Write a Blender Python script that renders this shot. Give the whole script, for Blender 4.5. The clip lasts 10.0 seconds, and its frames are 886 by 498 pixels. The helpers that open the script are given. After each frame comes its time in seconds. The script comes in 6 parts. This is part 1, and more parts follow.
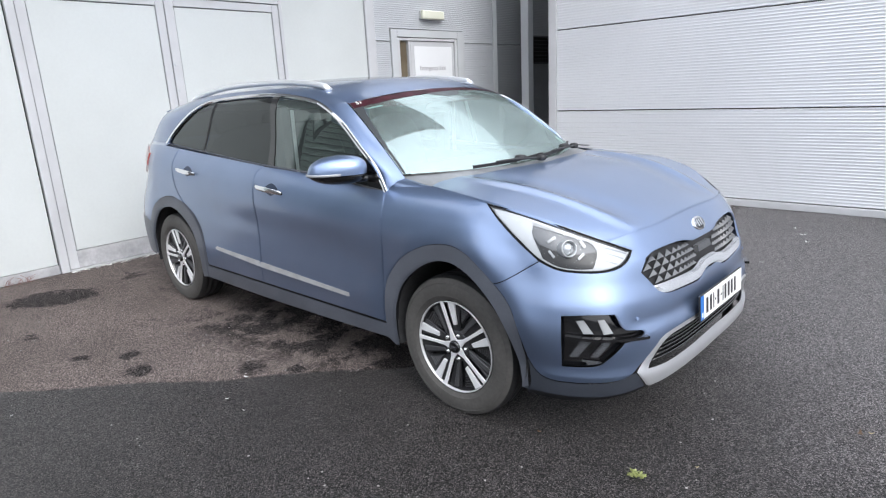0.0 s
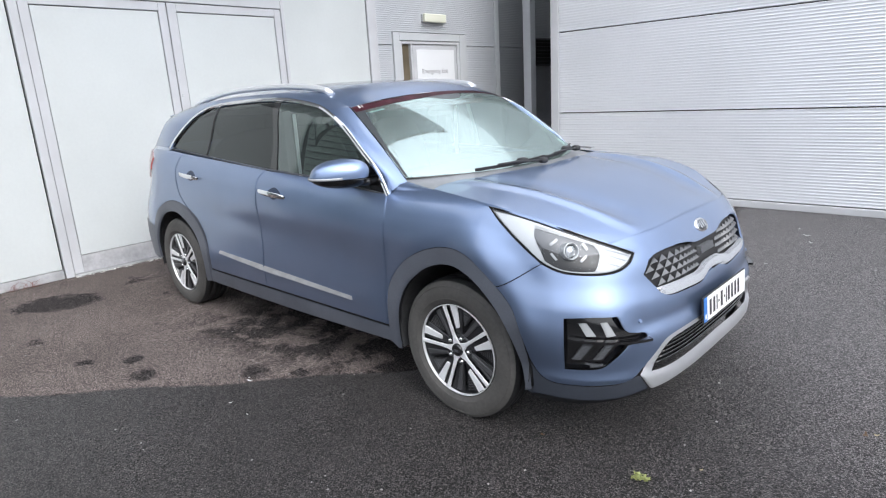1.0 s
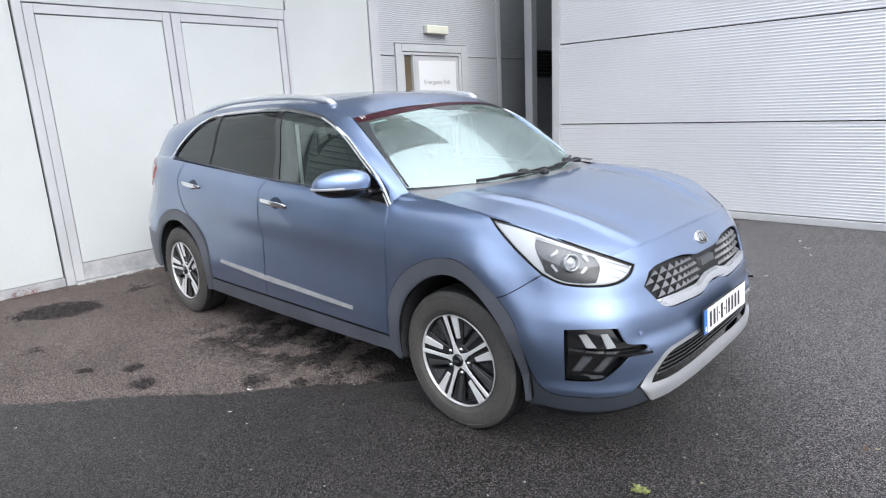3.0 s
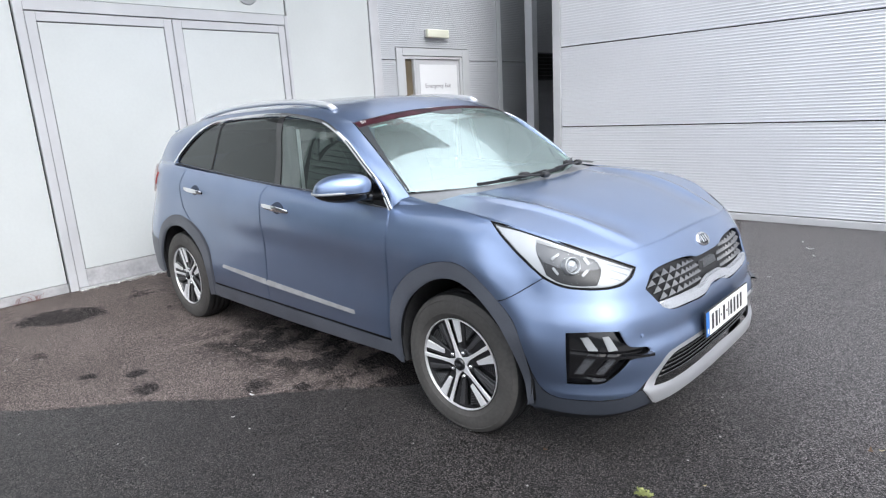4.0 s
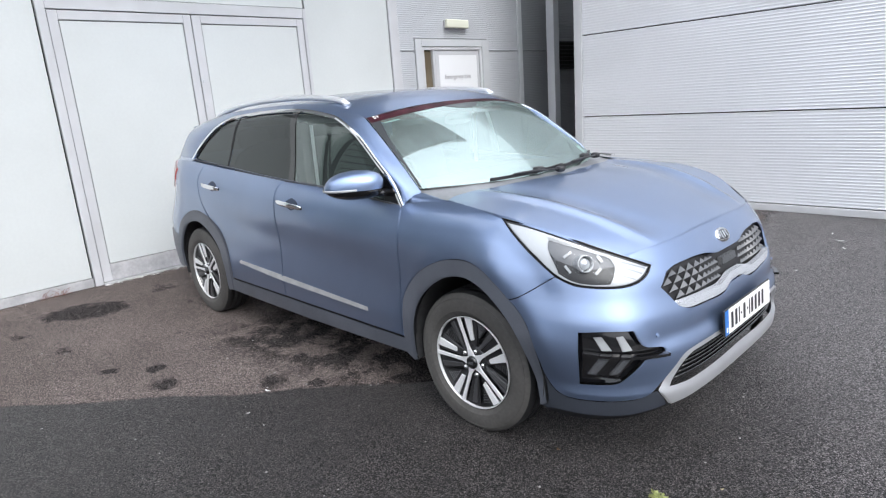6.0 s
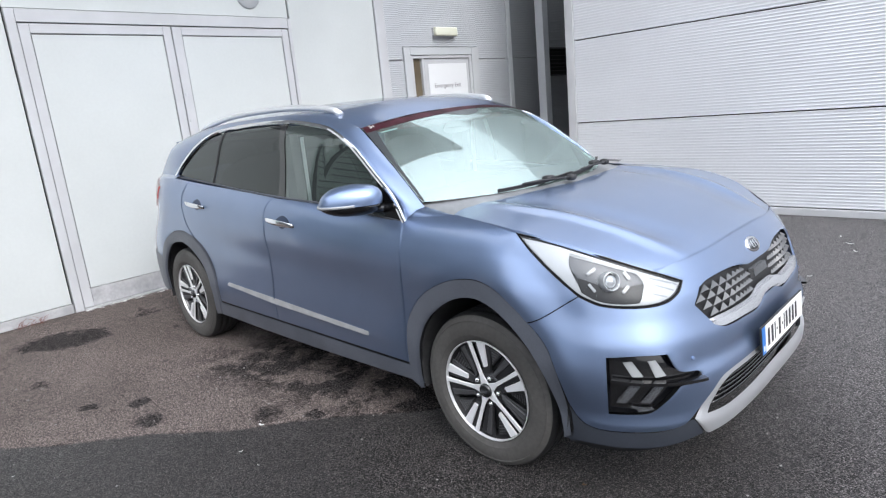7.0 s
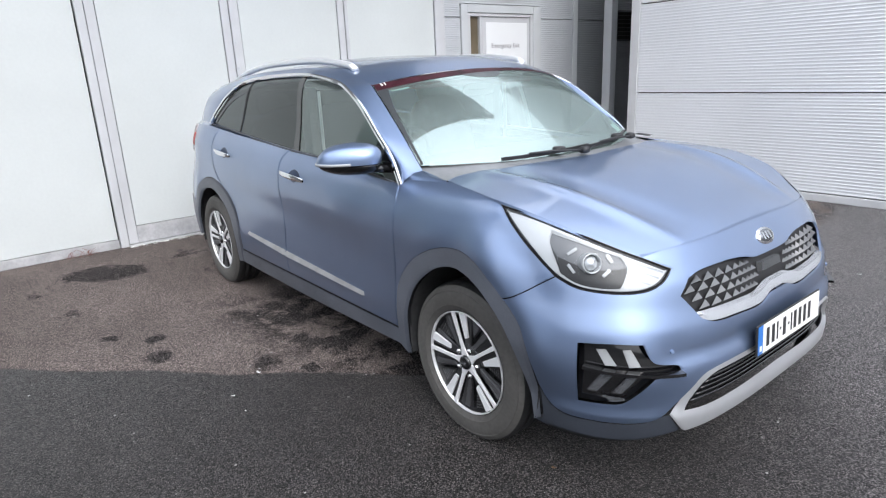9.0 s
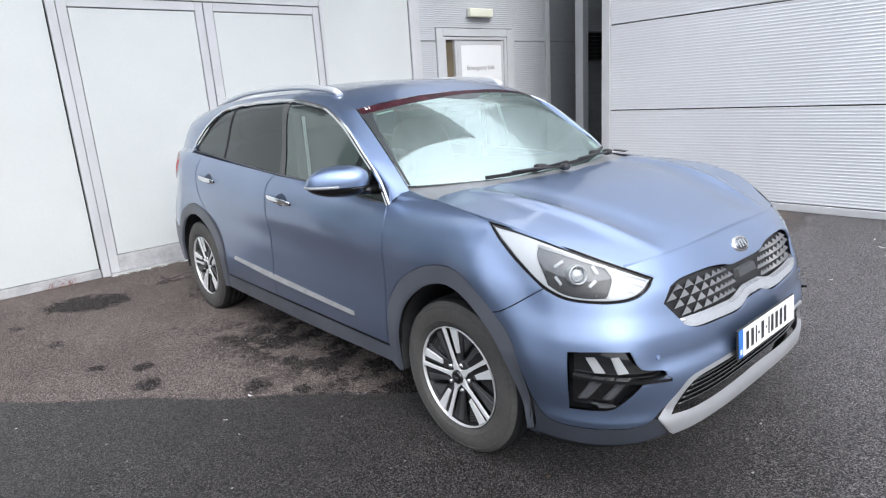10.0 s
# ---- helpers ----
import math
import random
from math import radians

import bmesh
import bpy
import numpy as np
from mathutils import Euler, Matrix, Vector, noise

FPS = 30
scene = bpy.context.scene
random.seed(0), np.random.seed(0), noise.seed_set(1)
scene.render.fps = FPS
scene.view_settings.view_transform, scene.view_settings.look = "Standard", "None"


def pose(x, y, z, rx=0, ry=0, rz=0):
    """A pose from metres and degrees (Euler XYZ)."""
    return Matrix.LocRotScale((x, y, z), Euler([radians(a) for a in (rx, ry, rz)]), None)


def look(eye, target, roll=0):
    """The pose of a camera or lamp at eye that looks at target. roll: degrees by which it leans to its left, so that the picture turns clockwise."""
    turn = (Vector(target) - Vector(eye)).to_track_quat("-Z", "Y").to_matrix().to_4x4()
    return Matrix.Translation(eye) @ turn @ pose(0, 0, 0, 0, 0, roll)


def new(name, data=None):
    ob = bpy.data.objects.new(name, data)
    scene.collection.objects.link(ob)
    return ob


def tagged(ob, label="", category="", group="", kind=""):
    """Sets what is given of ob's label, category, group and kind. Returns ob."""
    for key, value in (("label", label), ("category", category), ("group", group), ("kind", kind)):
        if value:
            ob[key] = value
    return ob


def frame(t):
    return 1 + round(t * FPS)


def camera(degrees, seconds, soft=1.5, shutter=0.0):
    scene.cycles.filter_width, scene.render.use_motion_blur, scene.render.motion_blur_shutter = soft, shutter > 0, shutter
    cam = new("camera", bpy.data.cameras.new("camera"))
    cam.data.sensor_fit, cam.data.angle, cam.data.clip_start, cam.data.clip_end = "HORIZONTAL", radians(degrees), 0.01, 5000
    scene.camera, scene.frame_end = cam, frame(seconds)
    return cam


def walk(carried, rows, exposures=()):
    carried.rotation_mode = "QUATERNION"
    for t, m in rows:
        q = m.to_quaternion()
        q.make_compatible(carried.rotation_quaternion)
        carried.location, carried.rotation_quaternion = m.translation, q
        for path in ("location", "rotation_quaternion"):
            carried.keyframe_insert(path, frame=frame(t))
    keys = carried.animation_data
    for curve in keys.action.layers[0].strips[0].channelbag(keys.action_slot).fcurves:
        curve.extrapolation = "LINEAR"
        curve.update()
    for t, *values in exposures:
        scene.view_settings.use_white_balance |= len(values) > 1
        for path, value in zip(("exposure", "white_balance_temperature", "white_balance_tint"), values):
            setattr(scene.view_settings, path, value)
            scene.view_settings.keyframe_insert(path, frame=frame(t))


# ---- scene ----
cam = camera(72.2, 10.0, 1.2)
PATH = [
    (0, (1.708, -2.717, 1.442), (0.389, -1.303, 0.929), -2.8),
    (0.5, (1.712, -2.708, 1.444), (0.386, -1.3, 0.933), -2.9),
    (1, (1.713, -2.712, 1.444), (0.384, -1.305, 0.94), -3.2),
    (1.5, (1.719, -2.706, 1.445), (0.389, -1.296, 0.952), -3.3),
    (2, (1.72, -2.711, 1.447), (0.387, -1.302, 0.96), -3.2),
    (2.5, (1.716, -2.719, 1.448), (0.383, -1.307, 0.969), -2.8),
    (4, (1.723, -2.714, 1.452), (0.381, -1.306, 0.99), -3.3),
    (4.5, (1.726, -2.711, 1.448), (0.378, -1.305, 0.993), -3.5),
    (5, (1.725, -2.717, 1.455), (0.375, -1.313, 1.001), -3.3),
    (5.5, (1.734, -2.686, 1.457), (0.374, -1.293, 1.002), -2.4),
    (5.7, (1.761, -2.673, 1.464), (0.379, -1.304, 0.995), -3.0),
    (6.8, (1.563, -2.556, 1.476), (0.181, -1.2, 0.973), -5.8),
    (7, (1.526, -2.541, 1.458), (0.152, -1.162, 0.998), -5.4),
    (7.5, (1.464, -2.524, 1.454), (0.128, -1.106, 0.999), -4.0),
    (8, (1.493, -2.464, 1.457), (0.155, -1.051, 0.994), -4.5),
    (8.5, (1.61, -2.33, 1.448), (0.137, -1.055, 0.993), -4.3),
    (9, (1.683, -2.28, 1.442), (0.185, -1.082, 0.876), -2.5),
    (9.5, (1.709, -2.326, 1.449), (0.196, -1.125, 0.931), -4.4),
    (10, (1.707, -2.35, 1.449), (0.241, -1.086, 0.944), -3.7),
]
walk(cam, [(t, look(eye, target, roll)) for t, eye, target, roll in PATH], exposures=[(0, 1.15), (10, 1.15)])

# ---- world and light: a bright overcast sky ----
world = bpy.data.worlds.new("overcast")
scene.world = world
world.use_nodes = True
wn, wl = world.node_tree.nodes, world.node_tree.links
sky = wn.new("ShaderNodeTexSky")
sky.sky_type, sky.sun_disc = "NISHITA", False
sky.sun_elevation, sky.sun_rotation = radians(46), radians(107)
sky.dust_density, sky.air_density = 4.0, 1.2
hsv = wn.new("ShaderNodeHueSaturation")
hsv.inputs["Saturation"].default_value = 0.18
mixw = wn.new("ShaderNodeMix")
mixw.data_type = "RGBA"
mixw.inputs["Factor"].default_value = 0.65
mixw.inputs["B"].default_value = (9.1, 9.75, 10.95, 1)
wl.new(sky.outputs["Color"], hsv.inputs["Color"])
wl.new(hsv.outputs["Color"], mixw.inputs["A"])
# an overcast sky is about three times as bright overhead as at the horizon
way = wn.new("ShaderNodeTexCoord")
part_z = wn.new("ShaderNodeSeparateXYZ")
lift = wn.new("ShaderNodeMapRange")
for key, val in (("From Min", 0.0), ("From Max", 1.0), ("To Min", 0.42), ("To Max", 1.5)):
    lift.inputs[key].default_value = val
dome = wn.new("ShaderNodeMix")
dome.data_type, dome.blend_type = "RGBA", "MULTIPLY"
dome.inputs["Factor"].default_value = 1.0
wl.new(way.outputs["Generated"], part_z.inputs["Vector"])
wl.new(part_z.outputs["Z"], lift.inputs["Value"])
wl.new(mixw.outputs["Result"], dome.inputs["A"])
wl.new(lift.outputs["Result"], dome.inputs["B"])
wl.new(dome.outputs["Result"], wn["Background"].inputs["Color"])
wn["Background"].inputs["Strength"].default_value = 0.124
sun = new("sun", bpy.data.lights.new("sun", "SUN"))
sun.data.energy, sun.data.angle, sun.data.color = 0.8, radians(35), (1, 0.985, 0.97)
sun.matrix_world = look((9, -3, 10), (-1, 0, 0))
tagged(sun, kind="structure")


# ---- materials ----
def material(name, colour, rough=0.5, metal=0.0, coat=0.0, alpha=None, transmission=0.0, ior=1.5, grain=0.0, grain_scale=40.0, stain=0.0, stain_scale=1.5, bump=0.0, bump_scale=300.0, specular=0.5):
    """A node material: base colour with fine grain and broad stains, roughness variation and a fine relief."""
    m = bpy.data.materials.new(name)
    m.use_nodes = True
    n, l = m.node_tree.nodes, m.node_tree.links
    b = n["Principled BSDF"]
    b.inputs["Base Color"].default_value = (*colour, 1)
    b.inputs["Roughness"].default_value = rough
    b.inputs["Metallic"].default_value = metal
    b.inputs["Coat Weight"].default_value = coat
    b.inputs["Coat Roughness"].default_value = 0.04
    b.inputs["Transmission Weight"].default_value = transmission
    b.inputs["IOR"].default_value = ior
    b.inputs["Specular IOR Level"].default_value = specular
    if grain or stain:
        tc = n.new("ShaderNodeNewGeometry")
        last = None
        for amount, scale, detail in ((grain, grain_scale, 3), (stain, stain_scale, 5)):
            if not amount:
                continue
            t = n.new("ShaderNodeTexNoise")
            t.inputs["Scale"].default_value, t.inputs["Detail"].default_value = scale, detail
            l.new(tc.outputs["Position"], t.inputs["Vector"])
            r = n.new("ShaderNodeMapRange")
            r.inputs["From Min"].default_value, r.inputs["From Max"].default_value = 0.3, 0.7
            r.inputs["To Min"].default_value, r.inputs["To Max"].default_value = 1 - amount, 1 + amount
            l.new(t.outputs["Fac"], r.inputs["Value"])
            mx = n.new("ShaderNodeMix")
            mx.data_type, mx.blend_type = "RGBA", "MULTIPLY"
            mx.inputs["Factor"].default_value = 1
            if last is None:
                mx.inputs["A"].default_value = (*colour, 1)
            else:
                l.new(last, mx.inputs["A"])
            l.new(r.outputs["Result"], mx.inputs["B"])
            last = mx.outputs["Result"]
        l.new(last, b.inputs["Base Color"])
    if bump:
        tc2 = n.new("ShaderNodeNewGeometry")
        t = n.new("ShaderNodeTexNoise")
        t.inputs["Scale"].default_value, t.inputs["Detail"].default_value = bump_scale, 3
        l.new(tc2.outputs["Position"], t.inputs["Vector"])
        bn = n.new("ShaderNodeBump")
        bn.inputs["Strength"].default_value, bn.inputs["Distance"].default_value = bump, 0.002
        l.new(t.outputs["Fac"], bn.inputs["Height"])
        l.new(bn.outputs["Normal"], b.inputs["Normal"])
    return m


def asphalt_material():
    """Coarse asphalt: dark and wet in the open, paler and dry in front of the doors, with damp patches."""
    m = bpy.data.materials.new("asphalt")
    m.use_nodes = True
    n, l = m.node_tree.nodes, m.node_tree.links
    b = n["Principled BSDF"]
    geo = n.new("ShaderNodeNewGeometry")
    sep = n.new("ShaderNodeSeparateXYZ")
    l.new(geo.outputs["Position"], sep.inputs["Vector"])

    def noise_tex(scale, detail=4.0, rough=0.5):
        t = n.new("ShaderNodeTexNoise")
        t.inputs["Scale"].default_value, t.inputs["Detail"].default_value, t.inputs["Roughness"].default_value = scale, detail, rough
        l.new(geo.outputs["Position"], t.inputs["Vector"])
        return t.outputs["Fac"]

    def maths(op, a, c):
        k = n.new("ShaderNodeMath")
        k.operation = op
        for i, v in enumerate((a, c)):
            if isinstance(v, (int, float)):
                k.inputs[i].default_value = v
            else:
                l.new(v, k.inputs[i])
        return k.outputs["Value"]

    def ramp(v, lo, hi, a=0.0, c=1.0):
        k = n.new("ShaderNodeMapRange")
        k.interpolation_type = "SMOOTHSTEP"
        for key, val in (("From Min", lo), ("From Max", hi), ("To Min", a), ("To Max", c)):
            k.inputs[key].default_value = val
        l.new(v, k.inputs["Value"])
        return k.outputs["Result"]

    def blend(f, a, c):
        k = n.new("ShaderNodeMix")
        k.data_type = "RGBA"
        if isinstance(f, (int, float)):
            k.inputs["Factor"].default_value = f
        else:
            l.new(f, k.inputs["Factor"])
        for key, val in (("A", a), ("B", c)):
            if isinstance(val, tuple):
                k.inputs[key].default_value = (*val, 1)
            else:
                l.new(val, k.inputs[key])
        return k.outputs["Result"]

    x, y = sep.outputs["X"], sep.outputs["Y"]
    wob = maths("MULTIPLY", maths("SUBTRACT", noise_tex(2.2, 5), 0.5), 0.5)
    # the dry side of a slanting drip line
    edge = maths("ADD", maths("SUBTRACT", y, x), maths("MULTIPLY", wob, 0.45))
    dry = maths("MULTIPLY", ramp(edge, -0.195, -0.150), ramp(maths("ADD", x, wob), -0.45, -0.25, 1, 0))
    # damp blotches in the dry part: a round one by the doors, streaks beside the car, small ones
    dx, dy = maths("ADD", x, 3.60), maths("ADD", y, 1.51)
    du = maths("MULTIPLY", maths("ADD", dx, maths("MULTIPLY", dy, -0.35)), 3.7)
    fringe = maths("MULTIPLY", maths("SUBTRACT", noise_tex(9.0, 6, 0.7), 0.5), 2.4)
    r2 = maths("ADD", maths("ADD", fringe, maths("MULTIPLY", du, du)), maths("MULTIPLY", maths("MULTIPLY", dy, dy), 10.0))
    blot = ramp(maths("ADD", r2, maths("MULTIPLY", wob, 3.0)), 0.55, 1.1, 1, 0)
    near = maths("MULTIPLY", ramp(maths("SUBTRACT", y, maths("MULTIPLY", x, 0.15)), -1.0, -0.7), ramp(noise_tex(4.5, 7, 0.65), 0.44, 0.53))
    near = maths("MULTIPLY", near, ramp(x, -2.5, -1.9))
    specks = ramp(noise_tex(3.1, 7, 0.65), 0.60, 0.66)
    # smaller damp spots along the drip line, with frayed edges
    fray = maths("MULTIPLY", maths("SUBTRACT", noise_tex(14.0, 6, 0.7), 0.5), 0.16)
    for px, py, pr in ((-1.20, -1.19, 0.10), (-1.67, -1.61, 0.055), (-0.97, -1.06, 0.05), (-2.15, -1.76, 0.05), (-1.95, -1.57, 0.045)):
        ex, ey = maths("ADD", x, -px), maths("ADD", y, -py)
        far = maths("SQRT", maths("ADD", maths("MULTIPLY", ex, ex), maths("MULTIPLY", ey, ey)), 0.0)
        blot = maths("MAXIMUM", blot, ramp(maths("ADD", maths("ADD", far, fray), maths("MULTIPLY", wob, 0.35)), pr * 0.55, pr * 1.35, 1, 0))
    open_dry = dry
    damp = maths("MAXIMUM", maths("MAXIMUM", blot, near), maths("MULTIPLY", specks, 0.8))
    dry = maths("MULTIPLY", dry, maths("SUBTRACT", 1.0, maths("MULTIPLY", damp, 0.92)))
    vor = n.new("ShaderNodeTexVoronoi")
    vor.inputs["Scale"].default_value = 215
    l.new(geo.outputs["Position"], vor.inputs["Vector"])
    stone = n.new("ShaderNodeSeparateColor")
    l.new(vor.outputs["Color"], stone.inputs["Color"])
    big = noise_tex(1.1, 4)
    dark = blend(ramp(stone.outputs["Red"], 0.40, 0.97), (0.003, 0.003, 0.003), (0.185, 0.163, 0.162))
    dark = blend(ramp(stone.outputs["Green"], 0.975, 0.99), dark, (0.20, 0.195, 0.19))
    # the asphalt turns paler ahead of the car, towards the ribbed wall
    half = maths("MULTIPLY", ramp(maths("ADD", maths("ADD", maths("MULTIPLY", x, 0.7), maths("MULTIPLY", y, 0.6)), maths("MULTIPLY", wob, 1.5)), 0.3, 1.6), 0.8)
    dark = blend(half, dark, blend(ramp(stone.outputs["Red"], 0.28, 0.95), (0.009, 0.009, 0.009), (0.56, 0.515, 0.52)))
    pale = blend(ramp(stone.outputs["Red"], 0.1, 0.95), (0.110, 0.090, 0.082), (0.52, 0.430, 0.400))
    pale = blend(ramp(big, 0.3, 0.7, 0, 0.35), pale, (0.07, 0.062, 0.055))
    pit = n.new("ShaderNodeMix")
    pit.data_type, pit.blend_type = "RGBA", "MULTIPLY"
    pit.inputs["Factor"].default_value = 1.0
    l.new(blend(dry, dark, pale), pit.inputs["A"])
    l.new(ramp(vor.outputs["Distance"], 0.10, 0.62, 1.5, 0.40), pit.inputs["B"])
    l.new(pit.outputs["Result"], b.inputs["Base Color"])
    l.new(ramp(open_dry, 0, 1, 0.40, 0.92), b.inputs["Roughness"])
    l.new(ramp(open_dry, 0, 1, 0.32, 0.12), b.inputs["Specular IOR Level"])
    height = maths("ADD", ramp(vor.outputs["Distance"], 0.0, 0.9, 1, 0), maths("MULTIPLY", stone.outputs["Blue"], 0.6))
    bn = n.new("ShaderNodeBump")
    bn.inputs["Strength"].default_value, bn.inputs["Distance"].default_value = 1.0, 0.006
    l.new(height, bn.inputs["Height"])
    l.new(bn.outputs["Normal"], b.inputs["Normal"])
    return m


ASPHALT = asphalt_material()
WHITE_PANEL = material("white_panel", (0.575, 0.60, 0.595), 0.45, grain=0.015, stain=0.04, stain_scale=1.2)
WHITE_FRAME = material("white_frame", (0.53, 0.535, 0.55), 0.35, stain=0.06, stain_scale=3)
GREY_SILL = material("grey_sill", (0.42, 0.42, 0.43), 0.5, grain=0.08, stain=0.2, stain_scale=6)
RIB_LIGHT = material("light_grey_cladding", (0.74, 0.755, 0.785), 0.38, metal=0.15, grain=0.02, stain=0.05, stain_scale=0.8)
RIB_GREY = material("grey_cladding", (0.53, 0.545, 0.57), 0.38, metal=0.15, grain=0.02, stain=0.05, stain_scale=0.8)
# darker copy of the grey cladding for the shaded gap
RIB_SHADED = material("shaded_grey_cladding", (0.24, 0.25, 0.26), 0.42, metal=0.15, grain=0.02, stain=0.08, stain_scale=0.8)
GREY_TRIM = material("grey_trim", (0.52, 0.535, 0.55), 0.4, stain=0.05)
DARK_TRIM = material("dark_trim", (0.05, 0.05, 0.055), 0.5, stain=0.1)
CREAM = material("cream_plastic", (0.72, 0.72, 0.60), 0.4, stain=0.05)
BLACK_GAP = material("black_joint", (0.01, 0.01, 0.01), 0.8, grain=0.1)
BACK_WALL = material("far_wall", (0.16, 0.165, 0.17), 0.7, grain=0.05, stain=0.15, stain_scale=0.5)
ROOF_UNDER = material("canopy_soffit", (0.10, 0.105, 0.11), 0.6, stain=0.1)
FROST = material("frosted_pane", (0.78, 0.79, 0.80), 0.3, stain=0.03)
BROWN_GLASS = material("brown_side_light", (0.16, 0.13, 0.09), 0.1, stain=0.2, stain_scale=2)
INK_BLUE = material("grey_ink", (0.27, 0.25, 0.27), 0.5, grain=0.05)


# ---- mesh helpers ----
def link_mesh(name, bm, mat, parent=None, label="", smooth=False):
    me = bpy.data.meshes.new(name)
    if smooth:
        for f in bm.faces:
            f.smooth = True
    bm.to_mesh(me)
    bm.free()
    me.materials.append(mat)
    ob = new(name, me)
    if parent is not None:
        ob.parent = parent
    if label:
        ob["label"] = label
    return ob


def part(name, bm, mat, parent, label="", smooth=False):
    return link_mesh(name, bm, mat, parent, label, smooth)


def thing(name, label, category, group="", kind="", at=(0, 0, 0)):
    e = new(name)
    e.location = at
    e.empty_display_size = 0.1
    return tagged(e, label, category, group, kind)


def box(x0, x1, y0, y1, z0, z1, bevel=0.0, segments=2, bm=None):
    """A box with softened edges."""
    b = bmesh.new()
    bmesh.ops.create_cube(b, size=1, matrix=Matrix.LocRotScale(((x0 + x1) / 2, (y0 + y1) / 2, (z0 + z1) / 2), None, (abs(x1 - x0), abs(y1 - y0), abs(z1 - z0))))
    if bevel:
        bmesh.ops.bevel(b, geom=list(b.edges), offset=bevel, segments=segments, affect="EDGES", profile=0.6)
    if bm is None:
        return b
    tmp = bpy.data.meshes.new("tmp")
    b.to_mesh(tmp)
    b.free()
    bm.from_mesh(tmp)
    bpy.data.meshes.remove(tmp)
    return bm


def grid_mesh(pts, closed_u=False, bm=None):
    """A quad sheet over a 2D array of points."""
    bm = bm or bmesh.new()
    vs = [[bm.verts.new(p) for p in row] for row in pts]
    nu = len(vs)
    for i in range(nu if closed_u else nu - 1):
        a, c = vs[i], vs[(i + 1) % nu]
        for j in range(len(a) - 1):
            bm.faces.new((a[j], a[j + 1], c[j + 1], c[j]))
    return bm


def ribbed(axis, at, a0, a1, z0, z1, out, pitch=0.034, depth=0.004, thick=0.06):
    """A wall panel with fine horizontal ribs; it faces +x or -y and runs from a0 to a1."""
    zs = []
    n = max(2, round((z1 - z0 - 0.02) / pitch))
    step = (z1 - z0 - 0.02) / n
    zs = [(z0, -0.012), (z0 + 0.004, 0.0)]
    for i in range(n):
        b0 = z0 + 0.01 + i * step
        zs += [(b0 + step * 0.12, 0.0), (b0 + step * 0.30, -depth), (b0 + step * 0.70, -depth), (b0 + step * 0.88, 0.0)]
    zs += [(z1 - 0.004, 0.0), (z1, -0.012), (z1, -thick), (z0, -thick)]
    rows = []
    for a in (a0, a1):
        row = []
        for z, d in zs:
            row.append((at + out * d, a, z) if axis == "x" else (a, at + out * d, z))
        rows.append(row + [row[0]])
    bm = grid_mesh(rows)
    bmesh.ops.recalc_face_normals(bm, faces=bm.faces)
    return bm


# ---- ground ----
def build_ground():
    bm = bmesh.new()
    xs = [-1500, -60, -20, -8, -4, 0, 4, 8, 20, 60, 1500]
    grid_mesh([[(x, y, 0) for y in xs] for x in xs], bm=bm)
    bmesh.ops.recalc_face_normals(bm, faces=bm.faces)
    for f in bm.faces:
        if f.normal.z < 0:
            f.normal_flip()
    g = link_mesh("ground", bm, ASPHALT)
    tagged(g, "coarse black asphalt yard, wet in the open and dry by the doors", "ground", kind="structure")


build_ground()

WX = -4.35      # face of the wall with the white doors
EXITX = -4.42   # face of the ribbed wall with the exit door
RY = 4.47      # face of the light ribbed wall
TOP = 6.0


def build_white_wall():
    w = thing("wall_west", "white panelled building wall with grey metal base rail", "wall", kind="structure", at=(WX, 0, 0))

    def add(name, x0, x1, y0, y1, z0, z1, mat, bevel=0.002, label=""):
        bm = box(x0 - WX, x1 - WX, y0, y1, z0, z1, bevel, 1)
        return part(name, bm, mat, w, label)

    # backing, with the gap of the door opening left dark behind the leaves
    add("backing", WX - 0.35, WX - 0.03, -2.93, 2.72, 0, TOP, BLACK_GAP, 0)
    for y0, y1 in ((-2.95, -1.234),):
        add("panel", WX - 0.03, WX, y0, y1, 0.085, 3.05, WHITE_PANEL, 0.003, "smooth white wall panel")
    add("panel", WX - 0.03, WX, 1.372, 2.555, 0.085, 3.05, WHITE_PANEL, 0.003, "smooth white wall panel")
    add("panel", WX - 0.03, WX - 0.004, -1.220, 1.352, 2.506, 3.05, WHITE_PANEL, 0.003, "smooth white panel over the doors")
    # added out of view; dark so that the car's roof edge mirrors it
    add("unseen_upper_wall", WX - 0.03, WX, -2.95, 2.555, 3.06, TOP, BACK_WALL, 0.003, "unseen upper wall, dark grey for the car's reflections")
    for y0, y1 in ((-2.95, -1.228), (1.372, 2.555)):
        add("base_rail", WX - 0.03, WX + 0.012, y0, y1, 0.0, 0.08, GREY_SILL, 0.004, "scuffed grey metal base rail")
    # round grey disc over the doors
    bm = bmesh.new()
    bmesh.ops.create_cone(bm, cap_ends=True, segments=48, radius1=0.13, radius2=0.12, depth=0.02, matrix=pose(0.008, 0.91, 2.709, 0, 90, 0))
    part("disc", bm, GREY_TRIM, w, "round grey disc", True)
    # corner flashing
    add("corner_flashing", WX - 0.10, WX + 0.004, 2.575, 2.72, 0, TOP, WHITE_FRAME, 0.006, "pale grey corner flashing")


